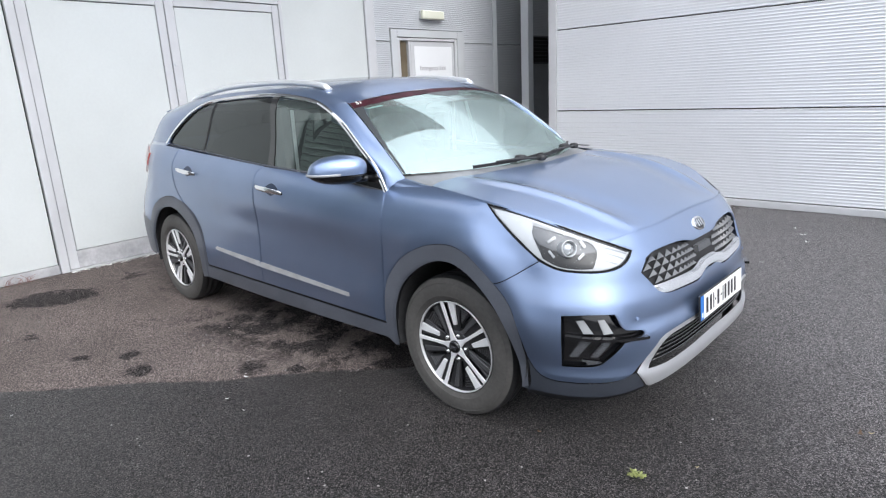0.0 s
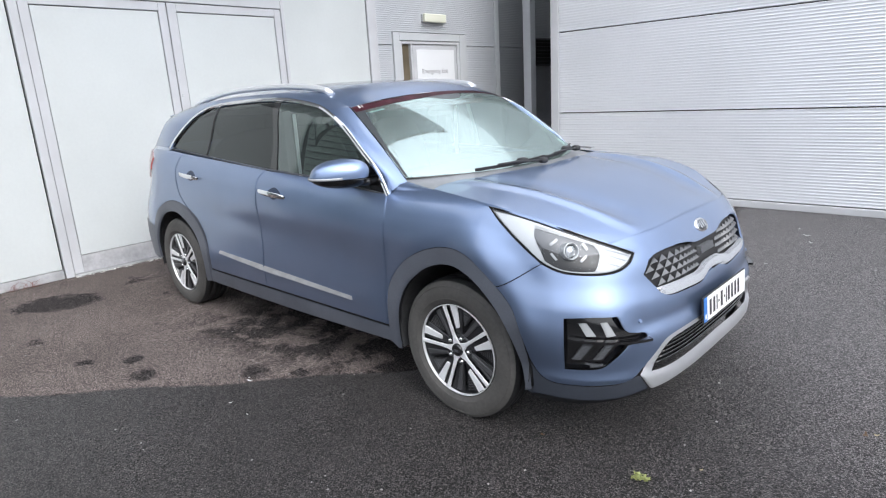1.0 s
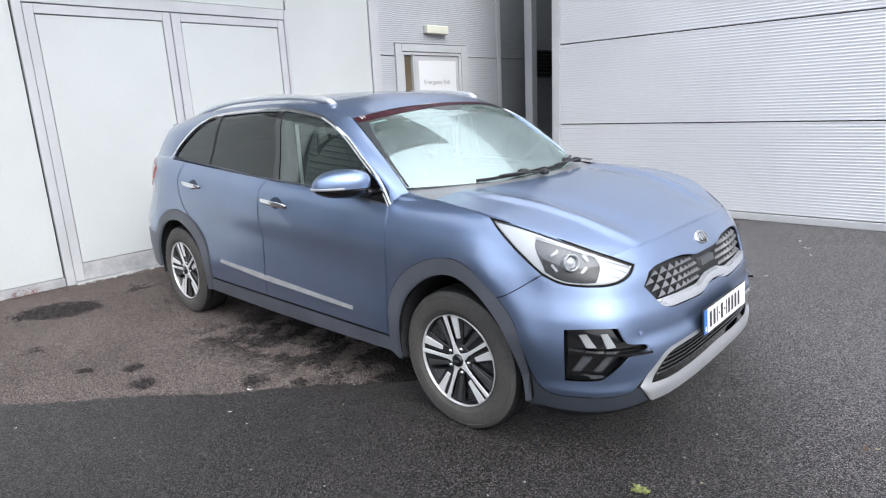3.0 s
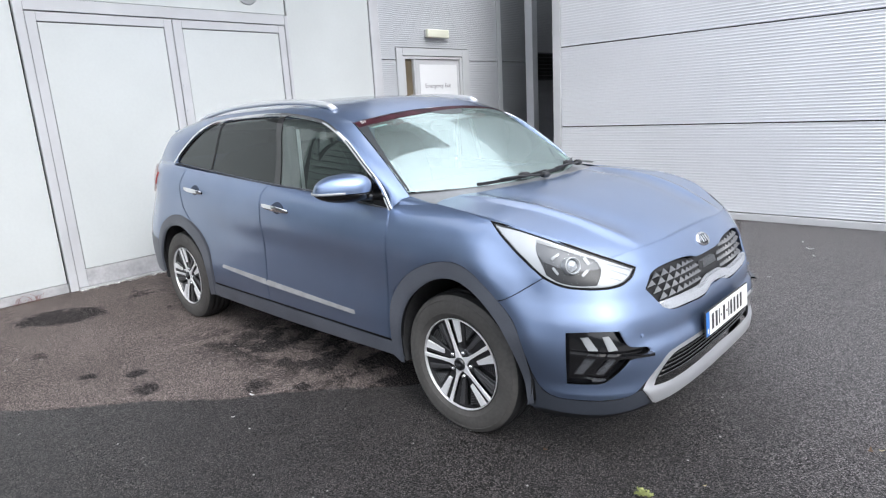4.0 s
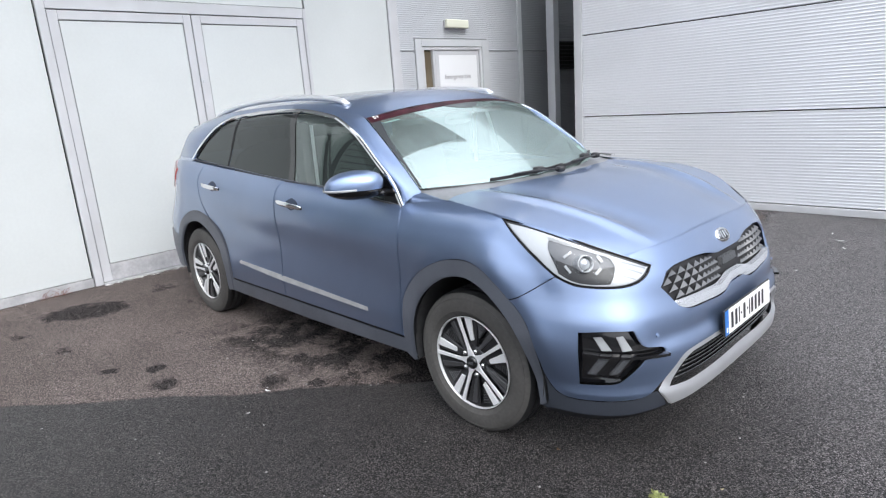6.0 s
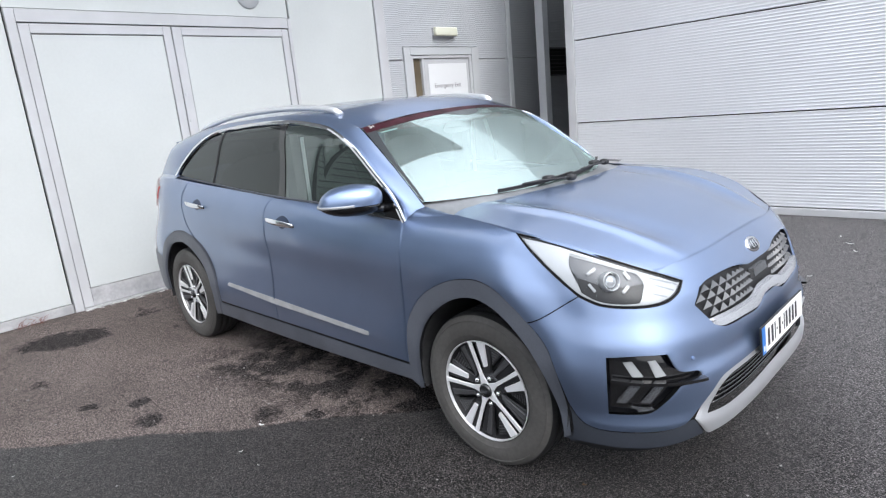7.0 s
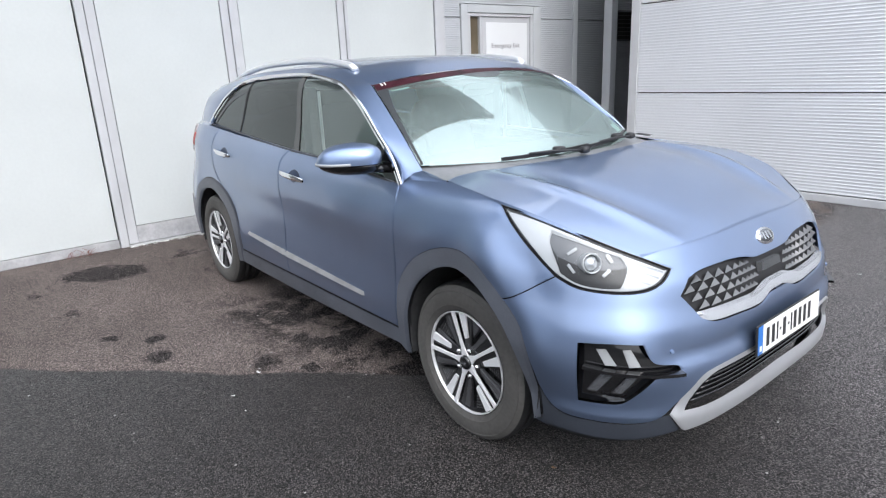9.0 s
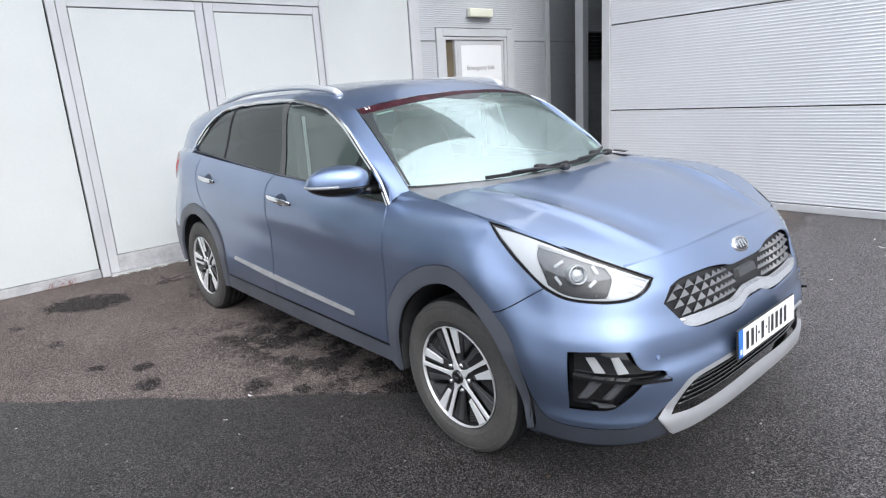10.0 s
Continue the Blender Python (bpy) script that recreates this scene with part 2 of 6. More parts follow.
def build_double_door():
    d = thing("door_1", "closed white double door with flush panels and grey kick rail", "door", kind="structure", at=(WX, 0, 0))

    def add(name, x0, x1, y0, y1, z0, z1, mat, parent=d, bevel=0.003, label=""):
        return part(name, box(x0, x1, y0, y1, z0, z1, bevel, 1), mat, parent, label)

    add("jamb", -0.03, 0.02, -1.220, -1.152, 0.0, 2.498, WHITE_FRAME)
    add("jamb", -0.03, 0.02, 1.326, 1.366, 0.0, 2.498, WHITE_FRAME)
    add("lintel", -0.03, 0.018, -1.150, 1.324, 2.398, 2.498, WHITE_FRAME)
    for y0, y1, sl in ((-1.146, 0.066, 0.077), (0.076, 1.320, 0.086)):
        x0, x1 = -0.03, 0.008
        leaf = add("leaf", x0 - 0.005, x1 - 0.010, y0 + sl + 0.007, y1 - 0.082, 0.181, 2.306, WHITE_PANEL, d, 0.002, "flush white door leaf")
        add("stile", x0, x1, y0, y0 + sl, 0.02, 2.390, WHITE_FRAME, leaf)
        add("stile", x0, x1, y1 - 0.075, y1, 0.02, 2.390, WHITE_FRAME, leaf)
        add("rail", x0, x1, y0 + sl + 0.0005, y1 - 0.0755, 2.314, 2.390, WHITE_FRAME, leaf)
        add("rail", x0, x1, y0 + sl + 0.0005, y1 - 0.0755, 0.02, 0.175, GREY_SILL, leaf, label="scuffed grey kick rail")
    add("threshold", -0.03, 0.05, -1.150, 1.324, 0.0, 0.016, GREY_SILL)
    for z in (1.76, 1.52):
        add("keyhole", 0.008, 0.016, 0.090, 0.110, z, z + 0.03, GREY_TRIM, d, 0.002)


def build_exit_wall():
    w = thing("wall_north", "grey ribbed metal cladding wall beside an exit door", "wall", kind="structure", at=(EXITX, 0, 0))

    def panel(y0, y1, z0, z1, mat=RIB_GREY):
        bm = ribbed("x", 0.0, y0, y1, z0, z1, 1, 0.026, 0.0025)
        part("panel", bm, mat, w, "horizontally ribbed grey metal panel")

    part("backing", box(-0.4, -0.062, 2.74, 12, 0, TOP, 0), BLACK_GAP, w)
    panel(2.785, 3.030, 0.09, 2.056)
    panel(4.512, 5.215, 0.09, 2.056)
    for z0, z1 in ((2.064, 3.09), (3.098, 4.12), (4.128, TOP)):
        if z0 < 2.1:
            panel(2.785, 3.030, z0, z1)
            panel(4.512, 5.215, z0, z1)
            panel(3.032, 4.510, 2.225, z1)
        else:
            panel(2.785, 5.215, z0, z1)
    # same cladding beyond the corner trim, with the gap's shade in its colour
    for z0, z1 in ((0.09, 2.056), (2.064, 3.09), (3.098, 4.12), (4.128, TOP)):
        panel(5.325, 12, z0, z1, RIB_SHADED)
    part("corner_trim", box(-0.06, 0.012, 5.22, 5.32, 0, TOP, 0.004, 1), GREY_TRIM, w)
    part("corner_trim", box(-0.06, 0.012, 2.725, 2.78, 0, TOP, 0.004, 1), GREY_TRIM, w)
    part("base_rail", box(-0.06, 0.012, 2.782, 3.030, 0, 0.085, 0.004, 1), GREY_SILL, w)
    part("base_rail", box(-0.06, 0.012, 4.46, 12, 0, 0.085, 0.004, 1), GREY_SILL, w)


def build_exit_door():
    d = thing("door_2", "closed grey emergency exit door with white panel and side light", "door", kind="structure", at=(EXITX, 0.06, 0))

    def add(name, x0, x1, y0, y1, z0, z1, mat, parent=d, bevel=0.003, label=""):
        return part(name, box(x0, x1, y0, y1, z0, z1, bevel, 1), mat, parent, label)

    for y0, y1 in ((2.978, 3.09), (4.295, 4.452)):
        add("surround", -0.06, 0.02, y0, y1, 0, 2.215, GREY_TRIM)
    add("surround", -0.06, 0.02, 3.0905, 4.2945, 2.118, 2.215, GREY_TRIM)
    add("frame", -0.06, 0.008, 3.094, 3.14, 0, 2.112, WHITE_FRAME)
    add("frame", -0.06, 0.008, 4.245, 4.293, 0, 2.112, WHITE_FRAME)
    add("frame", -0.06, 0.008, 3.1405, 4.2445, 2.075, 2.112, WHITE_FRAME)
    add("frame", -0.06, 0.008, 3.298, 3.335, 0, 2.0745, WHITE_FRAME)
    add("side_light", -0.05, -0.03, 3.141, 3.297, 0.02, 2.074, BROWN_GLASS, label="brownish glass side light")
    leaf = add("leaf", -0.05, -0.008, 3.35, 4.24, 0.01, 2.07, WHITE_FRAME)
    add("door_panel", -0.008, -0.003, 3.415, 4.185, 0.15, 2.005, FROST, leaf, 0.0015, "frosted white door panel")
    add("hinge", -0.008, 0.014, 3.33, 3.352, 1.95, 2.03, GREY_TRIM, leaf)
    fc = bpy.data.curves.new("lettering", "FONT")
    fc.body = "Emergency Exit"
    fc.size, fc.align_x, fc.extrude = 0.085, "CENTER", 0.0005
    fc.materials.append(INK_BLUE)
    t = new("lettering", fc)
    t.matrix_basis = pose(0.0, 3.77, 1.69, 90, 0, 90)
    t.parent = leaf
    t["label"] = "small grey words Emergency Exit"


def build_exit_lamp():
    lamp = thing("exit_lamp", "cream plastic bulkhead lamp mounted above the exit door", "wall lamp", at=(EXITX, 3.81, 2.412))
    part("base", box(0.0, 0.03, -0.212, 0.212, -0.05, 0.05, 0.006), WHITE_FRAME, lamp)
    part("diffuser", box(0.03, 0.085, -0.217, 0.217, -0.056, 0.056, 0.018, 3), CREAM, lamp, "cream plastic diffuser", True)


def build_right_wall():
    w = thing("wall_east", "tall light grey ribbed metal cladding wall", "wall", kind="structure", at=(0, RY, 0))
    for z0, z1 in ((0.085, 1.062), (1.074, 2.084), (2.096, 3.11), (3.122, 4.16), (4.172, TOP)):
        bm = ribbed("y", 0.0, -2.79, 9.0, z0, z1, -1, 0.032, 0.0022)
        part("panel", bm, RIB_LIGHT, w, "light grey ribbed metal panel")
    part("backing", box(-2.86, 9, 0.065, 0.5, 0, TOP, 0), BLACK_GAP, w)
    part("corner_trim", box(-2.912, -2.795, -0.012, 0.05, 0, TOP, 0.005, 1), WHITE_FRAME, w, "pale corner flashing")
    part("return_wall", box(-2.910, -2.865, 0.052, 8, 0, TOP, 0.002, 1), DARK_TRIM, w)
    part("base_rail", box(-2.79, 9, -0.015, 0.06, 0.0, 0.075, 0.004, 1), WHITE_FRAME, w, "pale metal base rail")


def build_recess():
    c = thing("steel_column", "pale grey square steel column in the gap between buildings", "column", at=(-4.05, 5.62, 0))
    part("shaft", box(-0.07, 0.07, -0.07, 0.07, 0, TOP, 0.01, 2), GREY_TRIM, c)
    part("base_plate", box(-0.11, 0.11, -0.11, 0.11, 0, 0.02, 0.004, 1), GREY_SILL, c)
    lv = thing("louvre_vent", "black slatted louvre vent set in the grey wall", "vent", at=(EXITX, 6.70, 2.0))
    part("frame", box(0.0, 0.02, -0.45, 0.45, -0.24, 0.22, 0.003, 1), DARK_TRIM, lv)
    for i in range(7):
        bm = box(-0.004, 0.004, -0.43, 0.43, -0.03, 0.03, 0.001, 1)
        bmesh.ops.rotate(bm, verts=bm.verts, cent=(0, 0, 0), matrix=pose(0, 0, 0, 0, 40, 0).to_3x3())
        bmesh.ops.translate(bm, verts=bm.verts, vec=(0.035, 0, -0.19 + i * 0.06))
        part("slat", bm, BLACK_GAP, lv)


def build_surround():
    """Unseen plain walls added round the yard; their heights shape the car's reflections."""
    for name, b in (("wall_far_south", (-30, -7.0, -11.4, -11, 0, 11.0)), ("wall_mid_south", (-7.0, -2.5, -11.4, -11, 0, 6.0)), ("wall_yard_south", (-2.5, 40, -11.4, -11, 0, 2.2)), ("wall_far_front", (34, 34.4, -13, 12, 0, 3.0)), ("wall_gap", (-8, -2.9, 11.6, 12, 0, TOP))):
        o = link_mesh(name, box(*b), BACK_WALL)
        tagged(o, "plain dark wall added out of view around the yard", "wall", kind="structure")


def build_canopy():
    """Roof over the doors with a slanting front edge: it keeps the ground below it dry."""
    z0, z1 = 6.0, 6.25
    pts = [(WX, -4.6), (-2.3, -3.0), (-0.95, -1.7), (-1.0, 1.9), (-0.95, 2.45), (WX, 2.6)]
    bm = bmesh.new()
    lo = [bm.verts.new((x, y, z0)) for x, y in pts]
    hi = [bm.verts.new((x, y, z1)) for x, y in pts]
    bm.faces.new(lo[::-1])
    bm.faces.new(hi)
    for i in range(len(pts)):
        k = (i + 1) % len(pts)
        bm.faces.new((lo[i], lo[k], hi[k], hi[i]))
    bmesh.ops.recalc_face_normals(bm, faces=bm.faces)
    tagged(link_mesh("canopy", bm, ROOF_UNDER), "plain dark canopy roof fixed to the white wall", "canopy", kind="structure")


def build_shed():
    """Pale building at the end of the yard, seen only as a reflection in the car's windows."""
    sh = thing("shed", "pale grey shed wall with a dark column, boards and sloping eaves", "shed", kind="structure", at=(-13, 0, 0))
    part("back_wall", box(-0.4, 0, -13, -1.0, 0, 11.0, 0), SHED_GREY, sh)

    def beam(name, y0, z0, y1, z1, w):
        run = math.hypot(y1 - y0, z1 - z0)
        bm = box(0.01, 0.12, 0, run, -w / 2, w / 2, 0.01, 1)
        bmesh.ops.transform(bm, verts=bm.verts, matrix=pose(0, y0, z0, math.degrees(math.atan2(z1 - z0, y1 - y0)), 0, 0))
        part(name, bm, DARK_TRIM, sh)

    beam("column", -8.9, 0.3, -8.98, 6.0, 0.13)
    for i in range(10):
        beam("board", -9.12, 1.9 + 0.43 * i, -10.9, 1.98 + 0.43 * i, 0.05)
    beam("pole", -7.78, 3.3, -7.88, 6.8, 0.035)
    beam("pole", -8.02, 3.0, -8.06, 6.5, 0.025)
    beam("eaves", -8.0, 6.75, -1.2, 9.45, 0.20)
    beam("eaves", -8.0, 6.35, -1.2, 8.85, 0.10)
    beam("stay", -7.95, 6.8, -8.9, 5.2, 0.05)


SHED_GREY = material("shed_wall", (0.36, 0.43, 0.41), 0.6, grain=0.05, stain=0.12, stain_scale=0.7)
build_shed()
build_canopy()
build_white_wall()
build_double_door()
build_exit_wall()
build_exit_door()
build_exit_lamp()
build_right_wall()
build_recess()
build_surround()


# ---- the car's skin: x forward from the front axle, y to its left, z up ----
def curve(xs, ys):
    """A smooth function through knots (monotone cubic)."""
    xs, ys = np.array(xs, float), np.array(ys, float)
    h, d = np.diff(xs), np.diff(ys) / np.diff(xs)
    m = np.zeros(len(xs))
    m[0], m[-1] = d[0], d[-1]
    for i in range(1, len(xs) - 1):
        if d[i - 1] * d[i] > 0:
            w1, w2 = 2 * h[i] + h[i - 1], h[i] + 2 * h[i - 1]
            m[i] = (w1 + w2) / (w1 / d[i - 1] + w2 / d[i])

    def f(x):
        x = np.asarray(x, float)
        i = np.clip(np.searchsorted(xs, x) - 1, 0, len(xs) - 2)
        t = (x - xs[i]) / h[i]
        t = np.clip(t, -2, 3)
        lin_lo, lin_hi = ys[0] + m[0] * (x - xs[0]), ys[-1] + m[-1] * (x - xs[-1])
        v = (2 * t**3 - 3 * t**2 + 1) * ys[i] + (t**3 - 2 * t**2 + t) * h[i] * m[i] + (3 * t**2 - 2 * t**3) * ys[i + 1] + (t**3 - t**2) * h[i] * m[i + 1]
        return np.where(x < xs[0], lin_lo, np.where(x > xs[-1], lin_hi, v))
    return f


def smooth(a, b, x):
    t = np.clip((np.asarray(x, float) - a) / (b - a), 0, 1)
    return t * t * (3 - 2 * t)


HALF = curve([0.12, 0.18, 0.26, 0.36, 0.46, 0.58, 0.70, 0.79, 0.86, 0.92, 0.96, 0.99, 1.02, 1.045, 1.07], [0.80, 0.845, 0.868, 0.880, 0.887, 0.884, 0.889, 0.893, 0.886, 0.868, 0.848, 0.825, 0.785, 0.735, 0.66])
NOSE = curve([0.12, 0.18, 0.22, 0.27, 0.32, 0.42, 0.50, 0.57, 0.62, 0.70, 0.777, 0.82, 0.86, 0.90, 0.95, 1.0], [0.66, 0.76, 0.805, 0.832, 0.838, 0.83, 0.828, 0.82, 0.803, 0.778, 0.754, 0.728, 0.70, 0.665, 0.60, 0.50])
SQUARE = curve([0.2, 0.5, 0.62, 0.8, 1.0], [3.7, 3.6, 3.4, 3.2, 3.1])
RISE = curve([-3.5, -2.8, -1.4, -0.5, 0.0], [0.175, 0.14, 0.06, 0.0, 0.0])
TAIL = 0.775  # rear overhang
UMAX = 0.89 * math.pi / 2


def half_width(x, z):
    zz = z - RISE(np.minimum(x, 0)) * smooth(0.62, 0.98, z)
    w = HALF(zz)
    start = 2.70 + 0.25 * smooth(1.0, 0.55, z)
    return w * (1 - 0.012 * smooth(-1.8, -3.2, x)) - 0.42 * np.clip(-x - start, 0, None) ** 2


def settle(p):
    """The nose reaches a little further forward and sits lower than the flanks."""
    x, y, z = p[..., 0], p[..., 1], p[..., 2]
    ahead = 0.020 * smooth(0.5, 0.75, x) * smooth(0.30, 0.50, z)
    return np.stack([x + ahead, y, z - 0.026 * smooth(0.15, 0.62, x)], -1)


def skin(u, z):
    """A point of the lower body's right side: u runs along x up to the front axle, then round the corner to the middle of the nose."""
    u, z = np.asarray(u, float), np.asarray(z, float)
    phi = np.clip(u, 0, None) / 0.89
    w, nx, n = half_width(np.minimum(u, 0), z), NOSE(z), SQUARE(z)
    s, c = np.abs(np.sin(phi)), np.abs(np.cos(phi))
    r = ((s / nx) ** n + (c / w) ** n) ** (-1 / n)
    front = u > 0
    x = np.where(front, r * np.sin(phi), u)
    y = np.where(front, -r * np.cos(phi), -w)
    return settle(np.stack([x, y, z + 0 * x], -1))


# greenhouse
ROOF = curve([-3.35, -3.0, -2.5, -2.0, -1.5, -1.1, -0.92, -0.755], [1.392, 1.445, 1.498, 1.525, 1.533, 1.517, 1.490, 1.441])


def side_glass(x, z):
    """Half-width of the upper side (windows, roof edge)."""
    x, z = np.asarray(x, float), np.asarray(z, float)
    ze = ROOF(np.minimum(x, -1.0)) - 0.055
    s = np.clip((z - 0.99) / (ze - 0.99), -0.3, 1.05)
    y = 0.822 - 0.055 * s - 0.045 * s**2 - 0.085 * np.clip(s, 0, 1.05) ** 12
    return y - 0.03 * smooth(-1.6, -3.0, x) - 0.24 * np.clip(-x - 2.68, 0, None) ** 2


def upper_skin(x, z):
    x, z = np.asarray(x, float), np.asarray(z, float)
    return np.stack([x + 0 * z, -side_glass(x, z), z + 0 * x], -1)


def screen(h, v):
    """The windscreen: h from -1 to 1 across, v from 0 at the base to 1 at the roof."""
    h, v = np.asarray(h, float), np.asarray(v, float)
    b = np.stack([-0.10 - 0.27 * h**2, 0.738 * h, 1.048 + 0.008 * h**2], -1)
    t = np.stack([-0.755 - 0.09 * h**2, 0.645 * h, 1.441 - 0.056 * h**2], -1)
    k = (4 * v * (1 - v) * (1 - 0.8 * h**2))[..., None] * np.array([0.018, 0, 0.028])
    return b * (1 - v[..., None]) + t * v[..., None] + k


CENTRE = curve([-0.45, -0.3, -0.1, 0.1, 0.3, 0.5, 0.6, 0.66, 0.70, 0.74], [1.075, 1.062, 1.046, 1.025, 0.995, 0.952, 0.922, 0.897, 0.875, 0.84])
EDGE = curve([-0.45, -0.165, 0.0, 0.208, 0.4, 0.599, 0.7], [1.05, 1.022, 1.01, 0.988, 0.955, 0.872, 0.832])
EDGE_Y = curve([-0.45, -0.165, 0.208, 0.42, 0.599, 0.7], [0.72, 0.773, 0.822, 0.768, 0.634, 0.52])
CREASE_Y = curve([-0.3, 0.0, 0.3, 0.6, 0.75], [0.60, 0.585, 0.54, 0.45, 0.38])


def roof_at(x, h):
    """The roof skin: x along its middle, h from -1 to 1 across."""
    w = 0.638 + 0.007 * float(smooth(-1.0, -0.755, x)) - 0.06 * float(smooth(-2.3, -3.0, x))
    drop = 0.052 + 0.004 * float(smooth(-1.0, -0.755, x))
    return x - 0.09 * h * h * float(smooth(-1.5, -0.755, x)), w * h, float(ROOF(x)) - drop * abs(h) ** 2.4


def bonnet(x, y):
    x, y = np.asarray(x, float), np.asarray(y, float)
    q = np.clip(np.abs(y) / EDGE_Y(x), 0, 1.3)
    z = CENTRE(x) - (CENTRE(x) - EDGE(x)) * q**2.6
    d = np.abs(y) - CREASE_Y(x)
    fade = smooth(-0.25, 0.05, x) * smooth(0.70, 0.5, x)
    z = z + 0.011 * fade * np.exp(-(d / 0.036) ** 2) - 0.006 * fade * np.exp(-((d + 0.12) / 0.07) ** 2)
    return settle(np.stack([x + 0 * y, y + 0 * x, z], -1))


from mathutils import geometry as bpy_geometry

# ---- car materials ----
def glass(name, tint, gloss_rough=0.0, wet=0.0, ior=1.5, film=0.0, sheen=(0.92, 0.97, 0.97)):
    """Thin automotive glass: tinted see-through with Fresnel gloss; wet adds beads of rain."""
    m = bpy.data.materials.new(name)
    m.use_nodes = True
    n, l = m.node_tree.nodes, m.node_tree.links
    n.remove(n["Principled BSDF"])
    tr, gl, fr, mx = n.new("ShaderNodeBsdfTransparent"), n.new("ShaderNodeBsdfGlossy"), n.new("ShaderNodeFresnel"), n.new("ShaderNodeMixShader")
    tr.inputs["Color"].default_value = (*tint, 1)
    gl.inputs["Color"].default_value = (*sheen, 1)
    gl.inputs["Roughness"].default_value = gloss_rough
    fr.inputs["IOR"].default_value = ior
    l.new(fr.outputs["Fac"], mx.inputs["Fac"])
    l.new(tr.outputs["BSDF"], mx.inputs[1])
    l.new(gl.outputs["BSDF"], mx.inputs[2])
    l.new(mx.outputs["Shader"], n["Material Output"].inputs["Surface"])
    if film:
        # a wet film; its pale green diffuse colour also stands in for brighter reflections
        df, mf = n.new("ShaderNodeBsdfDiffuse"), n.new("ShaderNodeMixShader")
        df.inputs["Color"].default_value = (0.66, 0.80, 0.77, 1)
        mf.inputs["Fac"].default_value = film
        l.new(tr.outputs["BSDF"], mf.inputs[1])
        l.new(df.outputs["BSDF"], mf.inputs[2])
        l.new(mf.outputs["Shader"], mx.inputs[1])
    if wet:
        geo = n.new("ShaderNodeNewGeometry")
        v = n.new("ShaderNodeTexVoronoi")
        v.inputs["Scale"].default_value = 190
        v.inputs["Randomness"].default_value = 1
        l.new(geo.outputs["Position"], v.inputs["Vector"])
        r = n.new("ShaderNodeMapRange")
        r.inputs["From Min"].default_value, r.inputs["From Max"].default_value = 0.15, 0.45
        r.inputs["To Min"].default_value, r.inputs["To Max"].default_value = 1, 0
        l.new(v.outputs["Distance"], r.inputs["Value"])
        b = n.new("ShaderNodeBump")
        b.inputs["Strength"].default_value, b.inputs["Distance"].default_value = wet, 0.001
        l.new(r.outputs["Result"], b.inputs["Height"])
        l.new(b.outputs["Normal"], gl.inputs["Normal"])
    return m


def paint_material():
    """Blue metallic paint under clear coat, with flake and a film of road dust."""
    m = material("blue_metallic_paint", (0.206, 0.276, 0.428), 0.385, 0.86, 1.0, stain=0.05, stain_scale=2.5)
    n, l = m.node_tree.nodes, m.node_tree.links
    b = n["Principled BSDF"]
    geo = n.new("ShaderNodeNewGeometry")
    v = n.new("ShaderNodeTexVoronoi")
    v.inputs["Scale"].default_value = 1400
    l.new(geo.outputs["Position"], v.inputs["Vector"])
    bn = n.new("ShaderNodeBump")
    bn.inputs["Strength"].default_value, bn.inputs["Distance"].default_value = 0.08, 0.0004
    l.new(v.outputs["Distance"], bn.inputs["Height"])
    l.new(bn.outputs["Normal"], b.inputs["Normal"])
    t = n.new("ShaderNodeTexNoise")
    t.inputs["Scale"].default_value, t.inputs["Detail"].default_value = 3.0, 6
    l.new(geo.outputs["Position"], t.inputs["Vector"])
    r = n.new("ShaderNodeMapRange")
    r.inputs["From Min"].default_value, r.inputs["From Max"].default_value = 0.35, 0.75
    r.inputs["To Min"].default_value, r.inputs["To Max"].default_value = 0.03, 0.16
    l.new(t.outputs["Fac"], r.inputs["Value"])
    l.new(r.outputs["Result"], b.inputs["Coat Roughness"])
    return m


PAINT = paint_material()
CLAD = material("dark_grey_cladding", (0.092, 0.100, 0.120), 0.4, grain=0.1, grain_scale=200, stain=0.15, stain_scale=5, bump=0.15, bump_scale=600)
CHROME = material("chrome", (0.82, 0.83, 0.85), 0.08, 1.0)
SATIN = material("satin_silver", (0.60, 0.61, 0.63), 0.34, 0.7, stain=0.04, stain_scale=8)
STRIP = material("dusty_satin_strip", (0.47, 0.48, 0.49), 0.4, 0.25, stain=0.12, stain_scale=14)
GLOSS_BLACK = material("gloss_black", (0.008, 0.008, 0.009), 0.12, coat=0.6, stain=0.2)
MATT_BLACK = material("matt_black_plastic", (0.018, 0.018, 0.02), 0.55, grain=0.1)
RUBBER = material("tyre_rubber", (0.072, 0.068, 0.064), 0.75, grain=0.12, grain_scale=60, stain=0.22, stain_scale=5, bump=0.3, bump_scale=180)
ALLOY = material("machined_alloy", (0.86, 0.86, 0.87), 0.28, 0.3, stain=0.06, stain_scale=12)
LINER = material("wheel_liner", (0.026, 0.026, 0.028), 0.9, grain=0.2)
LAMP_BLACK = material("shaded_lamp_bezel", (0.012, 0.012, 0.013), 0.35, 0.0, stain=0.1)
LAMP_GREY = material("lamp_bezel", (0.24, 0.25, 0.27), 0.22, 0.8, stain=0.05)
BEZEL = material("lit_lamp_bezel", (0.105, 0.108, 0.115), 0.35, 0.2, stain=0.1)
LAMP_CHROME = material("lamp_reflector", (0.40, 0.41, 0.42), 0.42, 0.4)
LINING = material("headlining_cloth", (0.42, 0.42, 0.41), 0.9, grain=0.08)
LED_WHITE = material("frosted_lamp_lens", (0.33, 0.34, 0.35), 0.3, 0.1, coat=0.5)
